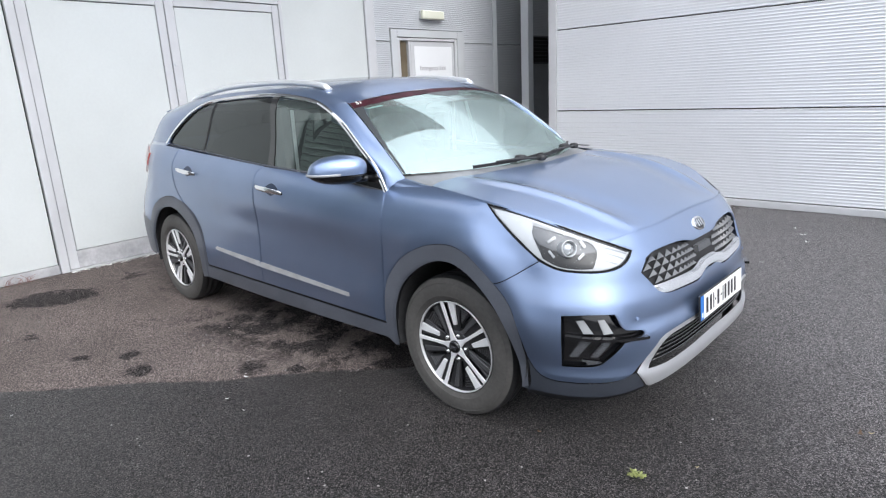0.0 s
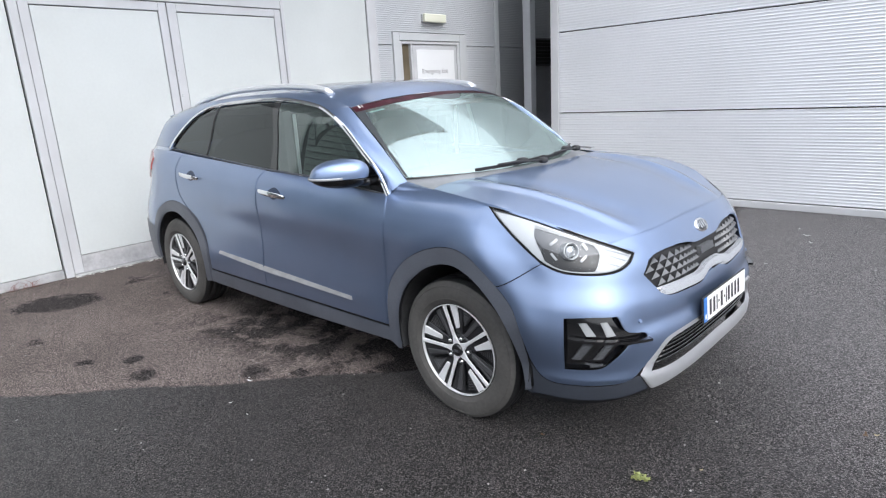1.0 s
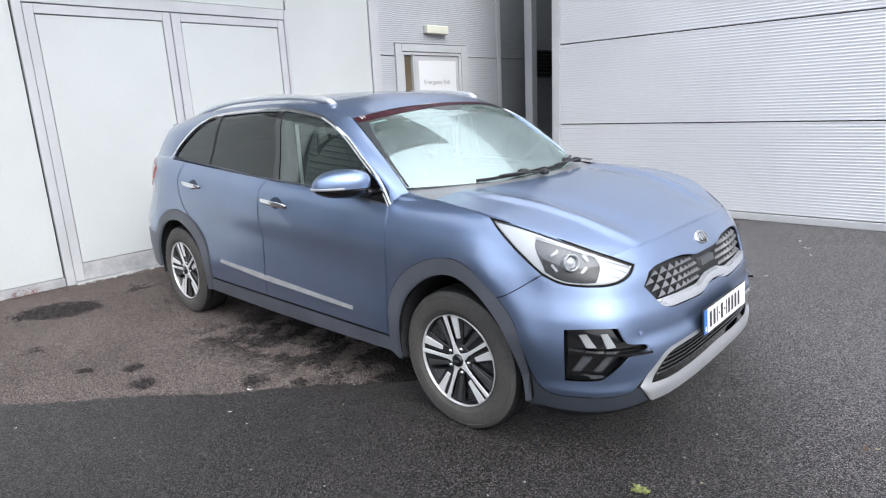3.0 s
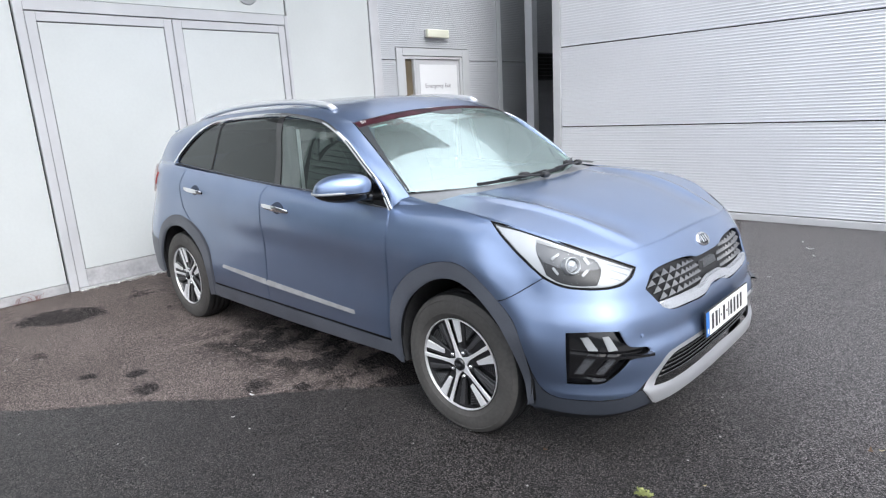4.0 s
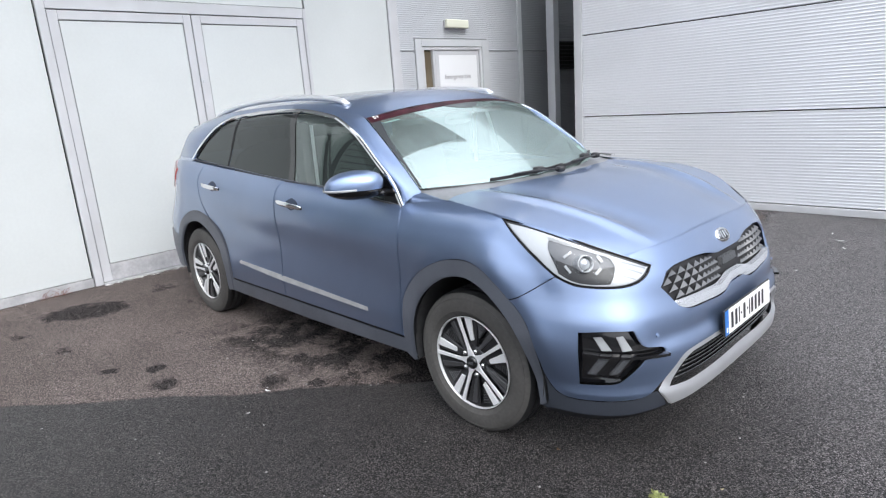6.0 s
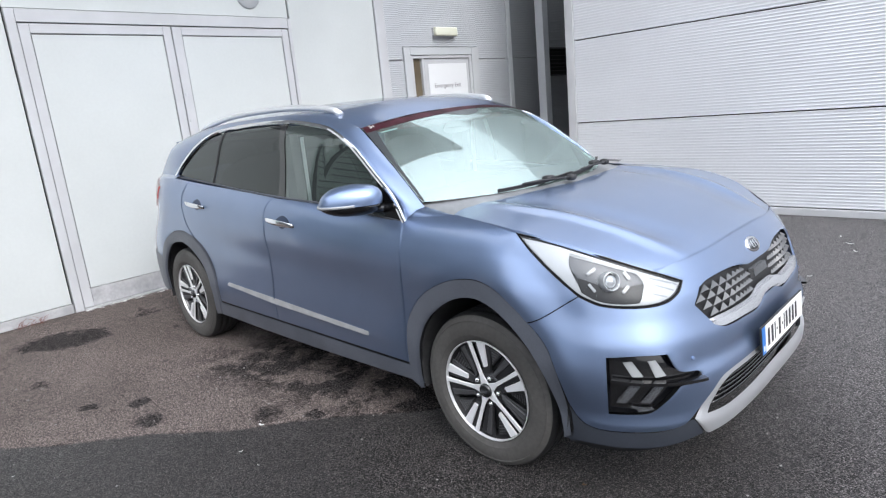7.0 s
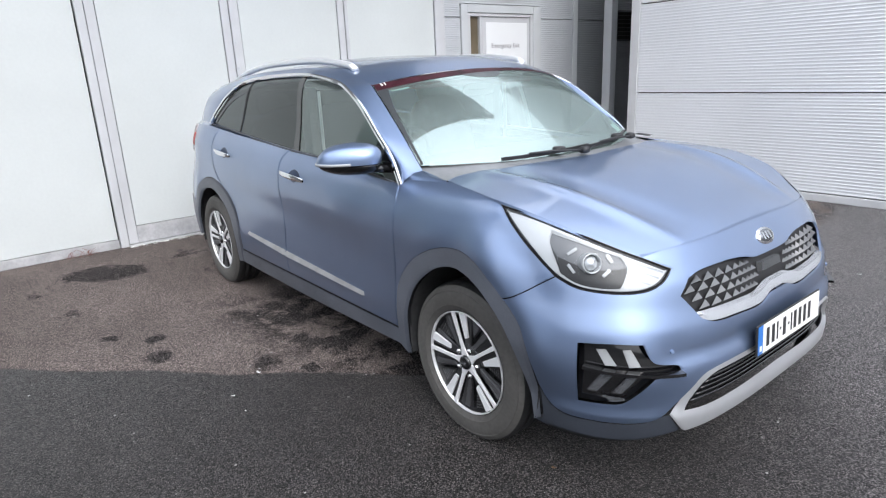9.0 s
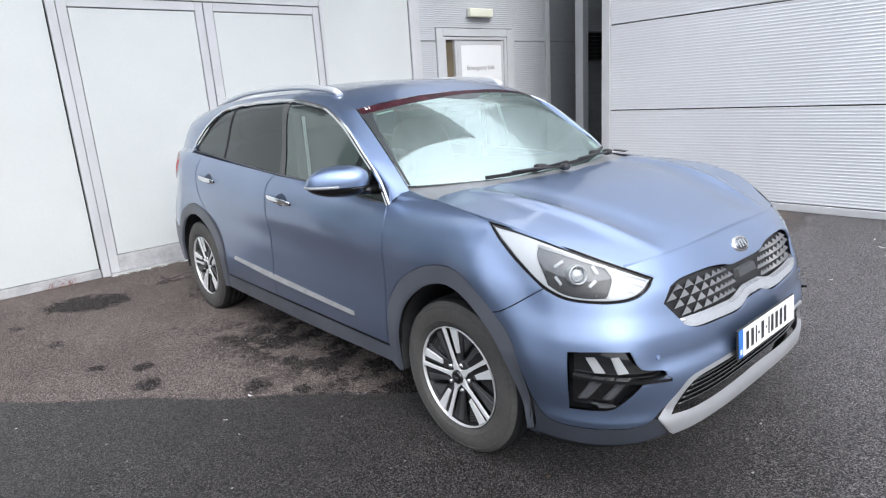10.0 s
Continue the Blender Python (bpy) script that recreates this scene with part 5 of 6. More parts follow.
    pillar = outline([(-1.352, 1.050), (-1.345, 1.19), (-1.385, 1.420)], [(-1.385, 1.420), (-1.450, 1.422)], [(-1.450, 1.422), (-1.40, 1.19), (-1.425, 1.054)], [(-1.425, 1.054), (-1.352, 1.050)])
    rw = outline([(-1.425, 1.058), (-1.40, 1.19), (-1.450, 1.420)], [(-1.450, 1.420), (-1.70, 1.421), (-1.98, 1.412), (-2.10, 1.403)], [(-2.10, 1.403), (-2.155, 1.203), (-2.205, 1.107)], [(-2.205, 1.107), (-1.425, 1.058)])
    bar = outline([(-2.10, 1.403), (-2.155, 1.203), (-2.205, 1.107)], [(-2.205, 1.107), (-2.228, 1.108)], [(-2.228, 1.108), (-2.178, 1.203), (-2.125, 1.401)], [(-2.125, 1.401), (-2.10, 1.403)], step=0.008)
    qw = outline([(-2.228, 1.110), (-2.178, 1.203), (-2.125, 1.400)], [(-2.125, 1.400), (-2.26, 1.386), (-2.47, 1.319), (-2.67, 1.221), (-2.79, 1.146)], [(-2.79, 1.146), (-2.228, 1.110)])
    for name, o, mat, lift in (("front_window", fw, SIDE_GLASS, -0.006), ("mirror_sail", sail, GLOSS_BLACK, -0.002), ("door_pillar", pillar, GLOSS_BLACK, -0.002), ("rear_window", rw, PRIVACY, -0.006), ("window_bar", bar, MATT_BLACK, -0.002), ("quarter_window", qw, PRIVACY, -0.006)):
        o = np.stack([o[:, 0], o[:, 1] + 0.018 * smooth(1.08, 1.35, o[:, 1])], 1)
        for ob in both(name, upper_skin, o, mat, CAR, lift=lift, gap=0.0, roll=0.003, depth=0.004, step=0.03):
            if mat in (SIDE_GLASS, PRIVACY):
                ob.visible_shadow = False
    # roof
    rows = []
    for x in np.linspace(-0.755, -3.02, 64):
        rows.append([roof_at(x, h) for h in np.linspace(-1, 1, 33)])
    bm = grid_mesh(rows)
    bmesh.ops.recalc_face_normals(bm, faces=bm.faces)
    if sum(f.normal.z for f in bm.faces) < 0:
        bmesh.ops.reverse_faces(bm, faces=bm.faces)
    part("roof", bm, PAINT, CAR, "", True)
    # headlining, and a header strip coloured like the red reflection in the screen
    part("headlining", box(-2.9, -1.02, -0.58, 0.58, 1.36, 1.40, 0.015), LINING, CAR)
    part("header_lining", box(-1.02, -0.93, -0.56, 0.56, 1.352, 1.385, 0.012), BROWN_RED, CAR, "header lining with a red reflection in its colour")
    # roof rails
    for sgn in (-1, 1):
        xs = np.linspace(-1.045, -2.80, 40)
        pts = []
        for i, x in enumerate(xs):
            t = i / 39
            lift = 0.042 * math.sin(math.pi * min(1, max(0, t))) ** 0.35 - 0.004
            pts.append((x, sgn * (0.606 - 0.075 * float(smooth(-2.0, -2.9, x))), float(ROOF(x)) - 0.050 + lift))
        part("roof_rail", sweep(pts, oval(0.038, 0.034, 12)), RAIL, CAR, "satin silver roof rail", True)


def build_fillers():
    """Painted webs between the wing tops and the pillars, and along the rear shoulders."""
    for sgn in (1, -1):
        rows = []
        for t in np.linspace(0, 1, 16):
            u = -0.455 + 0.31 * t
            a = skin(np.array(u), np.array(0.998 + 0.010 * t)) + np.array([0, 0.006, 0])
            b = screen(np.array(-1.0), np.array(-0.05)) * (1 - t) + np.array([-0.140, -0.770, 1.015]) * t
            row = []
            for k in range(8):
                q = k / 7
                p = a * (1 - q) + b * q + np.array([0, -0.020 * math.sin(math.pi * q) * (1 - t) ** 2, 0.010 * math.sin(math.pi * q)])
                row.append((p[0], p[1] * sgn, p[2]))
            rows.append(row)
        bm = grid_mesh(rows)
        bm.normal_update()
        if sum(f.normal.z for f in bm.faces) < 0:
            bmesh.ops.reverse_faces(bm, faces=bm.faces)
        part("wing_web", bm, PAINT, CAR, "", True)
        rows = []
        for x in np.linspace(-2.74, -3.34, 14):
            zt = 1.1385 + 0.01 * (x + 2.74)
            a, b = skin(np.array(x), np.array(zt - 0.006)), upper_skin(np.array(x), np.array(zt + 0.012))
            rows.append([tuple((a * (1 - q) + b * q) * [1, sgn, 1]) for q in np.linspace(0, 1, 5)])
        bm = grid_mesh(rows)
        bm.normal_update()
        if sum(f.normal.z for f in bm.faces) < 0:
            bmesh.ops.reverse_faces(bm, faces=bm.faces)
        part("rear_shoulder", bm, PAINT, CAR, "", True)


def build_tail():
    # rear end, closing the body; the lamps wrap round the corners
    rows = []
    for z in np.linspace(0.30, 1.14, 22):
        w = float(half_width(np.array(-3.36), np.array(z)))
        rows.append([(-3.36 - 0.10 * (1 - abs(h) ** 2.5), w * h, z) for h in np.linspace(-1, 1, 25)])
    part("tailgate", grid_mesh(rows), PAINT, CAR, "", True)
    rows = []
    for t in np.linspace(0, 1, 10):
        z, x = 1.14 + 0.22 * t, -3.38 + 0.30 * t
        w = 0.50 - 0.02 * t
        rows.append([(x - 0.05 * (1 - abs(h) ** 2.5), w * h, z) for h in np.linspace(-1, 1, 21)])
    part("rear_screen", grid_mesh(rows), PRIVACY, CAR, "", True)
    rows = []
    for x in np.linspace(-2.96, -3.20, 8):
        rows.append([(x, 0.56 * h, float(ROOF(-3.0)) + 0.0 - 0.055 * abs(h) ** 2.4 - 0.10 * (-2.96 - x)) for h in np.linspace(-1, 1, 21)])
    sp = part("spoiler", grid_mesh(rows), PAINT, CAR, "", True)
    md = sp.modifiers.new("thick", "SOLIDIFY")
    md.thickness = 0.03
    lamp = outline([(-2.98, 1.075), (-3.20, 1.125), (-3.36, 1.12)], [(-3.36, 1.12), (-3.37, 0.90)], [(-3.37, 0.90), (-3.20, 0.91), (-3.05, 0.98)], [(-3.05, 0.98), (-2.98, 1.075)])
    both("tail_lamp", skin, lamp, RED_LENS, CAR, lift=0.010, gap=0, roll=0.01, depth=0.014, label="red tail lamp")
    bump = outline([(-3.13, 0.28), (-3.10, 0.48), (-3.07, 0.56)], [(-3.07, 0.56), (-3.38, 0.58)], [(-3.38, 0.58), (-3.36, 0.28)], [(-3.36, 0.28), (-3.13, 0.28)])
    both("rear_bumper", skin, bump, CLAD, CAR, lift=0.006)


def build_headlamps():
    lamp = outline(LAMP_LOW, LAMP_TOP)
    for mir in (False, True):
        h = panel("headlamp", skin, lamp, LENS, CAR, lift=0.002, gap=0.003, roll=0.006, depth=0.008, mirror=mir, label="clear headlamp with projector lens")
        h.visible_shadow = False
        # housing: dark bowl with a rim that meets the lens
        panel("lamp_bowl", skin, lamp, LAMP_BOWL, h, lift=-0.045, gap=0.0, roll=0.004, depth=-0.043, mirror=mir)
        low_rim = outline([(0.208, 0.980), (0.325, 0.880), (0.441, 0.793), (0.503, 0.767), (0.569, 0.757), (0.669, 0.754), (0.728, 0.763), (0.770, 0.787), (0.798, 0.818)], [(0.798, 0.818), (0.783, 0.826)], [(0.788, 0.823), (0.760, 0.793), (0.721, 0.775), (0.669, 0.767), (0.569, 0.770), (0.505, 0.780), (0.446, 0.806), (0.334, 0.890), (0.219, 0.979)], [(0.219, 0.979), (0.208, 0.980)])
        panel("lamp_rim", skin, low_rim, LAMP_RIM, h, lift=-0.004, gap=0.0, roll=0.003, depth=0.006, mirror=mir, step=0.015)
        over = [(a, b - 0.004) for a, b in LAMP_TOP[::-1]]
        panel("lamp_rim", skin, outline(LAMP_TOP, [LAMP_TOP[-1], over[0]], over, [over[-1], LAMP_TOP[0]]), LAMP_RIM, h, lift=-0.003, gap=0.0, roll=0.001, depth=0.006, mirror=mir, step=0.015)
        # bright reflector all round one bezel, its reflected light painted as grey above black
        well = outline([(0.415, 0.934), (0.513, 0.911), (0.60, 0.885), (0.640, 0.872)], [(0.640, 0.872), (0.660, 0.838), (0.645, 0.800), (0.632, 0.776)], [(0.632, 0.776), (0.569, 0.775), (0.507, 0.784), (0.452, 0.812)], [(0.452, 0.812), (0.412, 0.905), (0.415, 0.934)], step=0.01)
        panel("reflector", skin, shrink(lamp, 0.006), LAMP_CHROME, h, holes=[well], lift=-0.010, gap=0.0, roll=0.004, depth=0.022, mirror=mir, step=0.015, label="bright reflector strip")
        for (ua, za), (ub, zb) in (((0.672, 0.850), (0.770, 0.815)), ((0.682, 0.828), (0.752, 0.800)), ((0.670, 0.803), (0.722, 0.784))):
            o = outline([(ua, za - 0.004), (ub, zb - 0.004)], [(ub, zb - 0.004), (ub, zb + 0.005)], [(ub, zb + 0.005), (ua, za + 0.005)], [(ua, za + 0.005), (ua, za - 0.004)], step=0.008)
            panel("indicator", skin, o, LAMP_CLEAR, h, lift=-0.007, gap=0.0, roll=0.003, depth=0.006, mirror=mir, step=0.015)
        bez = outline([(0.409, 0.938), (0.513, 0.916), (0.60, 0.891), (0.646, 0.877)], [(0.646, 0.877), (0.664, 0.840)], [(0.664, 0.840), (0.55, 0.835), (0.44, 0.862)], [(0.44, 0.862), (0.407, 0.905), (0.409, 0.938)], step=0.01)
        panel("bezel", skin, bez, BEZEL, h, lift=-0.026, gap=0.0, roll=0.004, depth=0.006, mirror=mir, step=0.015)
        base = outline([(0.44, 0.862), (0.55, 0.835), (0.664, 0.840)], [(0.664, 0.840), (0.650, 0.800), (0.638, 0.770)], [(0.638, 0.770), (0.569, 0.770), (0.505, 0.779), (0.446, 0.810)], [(0.446, 0.810), (0.44, 0.862)], step=0.01)
        panel("bezel_shaded", skin, base, LAMP_BLACK, h, lift=-0.026, gap=0.0, roll=0.004, depth=0.006, mirror=mir, step=0.015)
        c = Vector(skin(0.546, 0.852)) - Vector(normals(skin, 0.546, 0.852)) * 0.020
        nrm = (Vector(normals(skin, 0.546, 0.852)) + Vector((0.8, -0.1, -0.05))).normalized()
        if mir:
            c, nrm = Vector((c.x, -c.y, c.z)), Vector((nrm.x, -nrm.y, nrm.z))
        rot = nrm.to_track_quat("Y", "Z").to_matrix().to_4x4()
        bm = lathe([(0.034, -0.03), (0.034, 0.012), (0.0315, 0.016), (0.028, 0.012), (0.0265, -0.002)], 40)
        bmesh.ops.transform(bm, verts=bm.verts, matrix=Matrix.Translation(c) @ rot)
        part("projector_ring", bm, LAMP_CHROME, h, "", True)
        bm = lathe([(0.0005, 0.018), (0.010, 0.016), (0.019, 0.010), (0.0255, -0.002), (0.0265, -0.01)], 40)
        bmesh.ops.transform(bm, verts=bm.verts, matrix=Matrix.Translation(c) @ rot)
        part("projector_lens", bm, PROJECTOR, h, "", True)
        for (u0, z0), (u1, z1) in (((0.472, 0.874), (0.502, 0.896)), ((0.476, 0.843), (0.497, 0.818)), ((0.597, 0.881), (0.613, 0.856)), ((0.584, 0.815), (0.606, 0.835))):
            k = 0.005 / math.hypot(u1 - u0, z1 - z0)
            nu, nz = -(z1 - z0) * k, (u1 - u0) * k
            c4 = [(u0 - nu, z0 - nz), (u1 - nu, z1 - nz), (u1 + nu, z1 + nz), (u0 + nu, z0 + nz)]
            o = outline(*[[a, b] for a, b in zip(c4, c4[1:] + c4[:1])], step=0.006)
            panel("daylight_bar", skin, o, LED_WHITE, h, lift=-0.014, gap=0.0, roll=0.002, depth=0.010, mirror=mir, step=0.012)


def build_mirrors_and_handles():
    for sgn in (-1,):
        # the cap: an egg-shaped shell, flat underneath
        ctr, ang, h = Vector((-0.60, sgn * 0.950, 1.072)), 38 * sgn, None
        for name, z0, z1, mat, sx, sy in (("door_mirror", 0.0, 0.090, MIRROR_CAP, 1.0, 1.0), ("mirror_base", -0.050, -0.004, GLOSS_BLACK, 0.97, 0.97)):
            rows = []
            for i in range(36):
                a = 2 * math.pi * i / 36
                row = []
                for k in range(13):
                    t = k / 12
                    f = math.sqrt(max(0, 1 - t**3.0)) if name == "door_mirror" else math.sqrt(max(0, 1 - t**2.0))
                    ex = math.copysign(abs(math.cos(a)) ** 0.8, math.cos(a))
                    ey = math.copysign(abs(math.sin(a)) ** 0.75, math.sin(a))
                    off = 0.018 * t if name == "door_mirror" else 0.02 * t
                    row.append((0.085 * sx * ex * f, 0.140 * sy * ey * f + off * -sgn, (z1 if name == "door_mirror" else z0) * t + (-0.004 if name != "door_mirror" and t == 0 else 0)))
                rows.append(row)
            bm = grid_mesh(rows, closed_u=True)
            bmesh.ops.remove_doubles(bm, verts=bm.verts, dist=1e-4)
            bmesh.ops.recalc_face_normals(bm, faces=bm.faces)
            bmesh.ops.transform(bm, verts=bm.verts, matrix=Matrix.Translation(ctr) @ pose(0, 0, 0, 0, 0, ang))
            ob = part(name, bm, mat, h or CAR, "blue door mirror with a white indicator strip" if h is None else "", True)
            h = h or ob
        strip = []
        for a in np.linspace(-0.62 * math.pi, 0.02 * math.pi, 24):
            strip.append((0.0865 * math.copysign(abs(math.cos(a)) ** 0.8, math.cos(a)), sgn * 0.1415 * -math.copysign(abs(math.sin(a)) ** 0.75, math.sin(a)), 0.004))
        bm = sweep(strip, oval(0.006, 0.012, 8))
        bmesh.ops.transform(bm, verts=bm.verts, matrix=Matrix.Translation(ctr) @ pose(0, 0, 0, 0, 0, ang))
        part("indicator_strip", bm, LED_WHITE, h, "white indicator strip", True)
        arm = [(-0.56, sgn * 0.90, 1.050), (-0.54, sgn * 0.85, 1.045), (-0.52, sgn * 0.805, 1.040)]
        part("mirror_arm", sweep(arm, oval(0.075, 0.04, 12)), GLOSS_BLACK, h, "", True)
    for sgn in (-1, 1):
        # handles: a bowed chrome bar over a flat dark patch painted as the cup's shade
        for u0, u1, z0, z1 in ((-1.455, -1.185, 0.940, 0.920), (-2.455, -2.185, 0.988, 0.970)):
            us = np.linspace(u0, u1, 18)
            zs = z0 + (z1 - z0) * (us - u0) / (u1 - u0)
            tt = (us - u0) / (u1 - u0)
            hh = 0.010 + 0.022 * np.sin(np.pi * tt) ** 0.6
            pp = (skin(us, zs) + normals(skin, us, zs) * hh[:, None]) * [1, -sgn, 1]
            bm = bmesh.new()
            wid = 0.017 + 0.013 * np.sin(np.pi * tt) ** 0.5
            rings = []
            for p, w in zip(pp, wid):
                rings.append([tuple(Vector(p) + Vector((0, b * 0.5, a))) for a, b in oval(w * 1.05, 0.016, 10)] )
            rings = [r + [r[0]] for r in rings]
            bm = grid_mesh(rings)
            bmesh.ops.recalc_face_normals(bm, faces=bm.faces)
            g = part("door_handle", bm, CHROME, CAR, "chrome door handle", True)
            um, zm = (u0 + u1) / 2 + 0.015, (z0 + z1) / 2 + 0.006
            cup = outline(spline([(um - 0.065, zm), (um, zm + 0.032), (um + 0.065, zm), (um, zm - 0.036)], 0.01, True).tolist() + [(um - 0.065, zm)])
            panel("handle_cup", skin, cup, CUP, g, lift=0.0015, gap=0.0, roll=0.006, depth=0.001, step=0.015, mirror=sgn > 0)


def build_cabin():
    part("floor_pan", box(-3.25, 0.55, -0.74, 0.74, 0.20, 0.30, 0.02), LINER, CAR)
    part("engine_block", box(-0.25, 0.52, -0.45, 0.45, 0.28, 0.80, 0.04), LINER, CAR)
    part("bulkhead", box(-0.36, -0.30, -0.76, 0.76, 0.30, 0.98, 0.01), LINER, CAR)
    rows = []
    for y in np.linspace(-0.74, 0.74, 21):
        rows.append([(x, y, z - 0.02 * abs(y) ** 3) for x, z in ((-0.30, 1.015), (-0.55, 1.03), (-0.80, 1.02), (-0.92, 0.985), (-0.98, 0.90), (-0.95, 0.70), (-0.90, 0.55))])
    part("dashboard", grid_mesh(rows), CABIN, CAR, "dark dashboard", True)
    for y in (-0.37, 0.37):
        s = part("front_seat", blob((-1.56, y, 0.96), (0.18, 0.48, 0.66), 3.2, (0, -16, 0)), SEAT_CLOTH, CAR, "dark cloth front seat", True)
        part("cushion", blob((-1.25, y, 0.66), (0.52, 0.50, 0.20), 3.5, (0, -6, 0)), SEAT_CLOTH, s, "", True)
        part("headrest", blob((-1.67, y, 1.315), (0.10, 0.27, 0.17), 3.0, (0, -12, 0)), SEAT_CLOTH, s, "", True)
    part("rear_bench", blob((-2.42, 0, 0.92), (0.24, 1.25, 0.66), 3.8, (0, -18, 0)), SEAT_CLOTH, CAR, "dark rear bench backrest", True)
    part("rear_cushion", blob((-2.12, 0, 0.64), (0.52, 1.25, 0.20), 3.8), SEAT_CLOTH, CAR, "", True)
    for y in (-0.40, 0, 0.40):
        part("rear_headrest", blob((-2.54, y, 1.26), (0.10, 0.25, 0.15), 3.0), SEAT_CLOTH, CAR, "", True)
    ring = [(0.18 * math.cos(a), 0.18 * math.sin(a), 0) for a in np.linspace(0, 2 * math.pi, 41)]
    m = Matrix.Translation((-1.02, -0.37, 0.985)) @ pose(0, 0, 0, 0, -66, 0)
    bm = sweep(ring, oval(0.030, 0.030, 10))
    bmesh.ops.transform(bm, verts=bm.verts, matrix=m)
    w = part("steering_wheel", bm, MATT_BLACK, CAR, "black steering wheel", True)
    bm = blob((0, 0, -0.01), (0.16, 0.17, 0.06))
    for a in (0, 120, 240):
        box(0.05, 0.17, -0.015, 0.015, -0.012, 0.006, 0.003, 1, bm=bm) if a == 0 else None
    box(-0.015, 0.015, -0.17, 0.17, -0.012, 0.006, bm=bm)
    bmesh.ops.transform(bm, verts=bm.verts, matrix=m)
    part("wheel_hub", bm, CABIN, w, "", True)
    for sgn in (-1, 1):
        part("seat_belt", box(-1.315, -1.285, sgn * 0.688, sgn * 0.692, 0.99, 1.36, 0.001, 1), BELT_GREY, CAR, "pale grey seat belt")
    part("rear_view_mirror", blob((-0.80, 0.0, 1.335), (0.03, 0.23, 0.07), 3.0, (0, 15, 0)), GLOSS_BLACK, CAR, "black interior mirror", True)
    for sgn in (-1, 1):
        part("door_lining", box(-2.5, -0.55, sgn * 0.70, sgn * 0.775, 0.40, 0.985, 0.02), CABIN, CAR)
        part("pillar_lining", box(-1.47, -1.37, sgn * 0.66, sgn * 0.72, 0.98, 1.38, 0.015), CABIN, CAR)


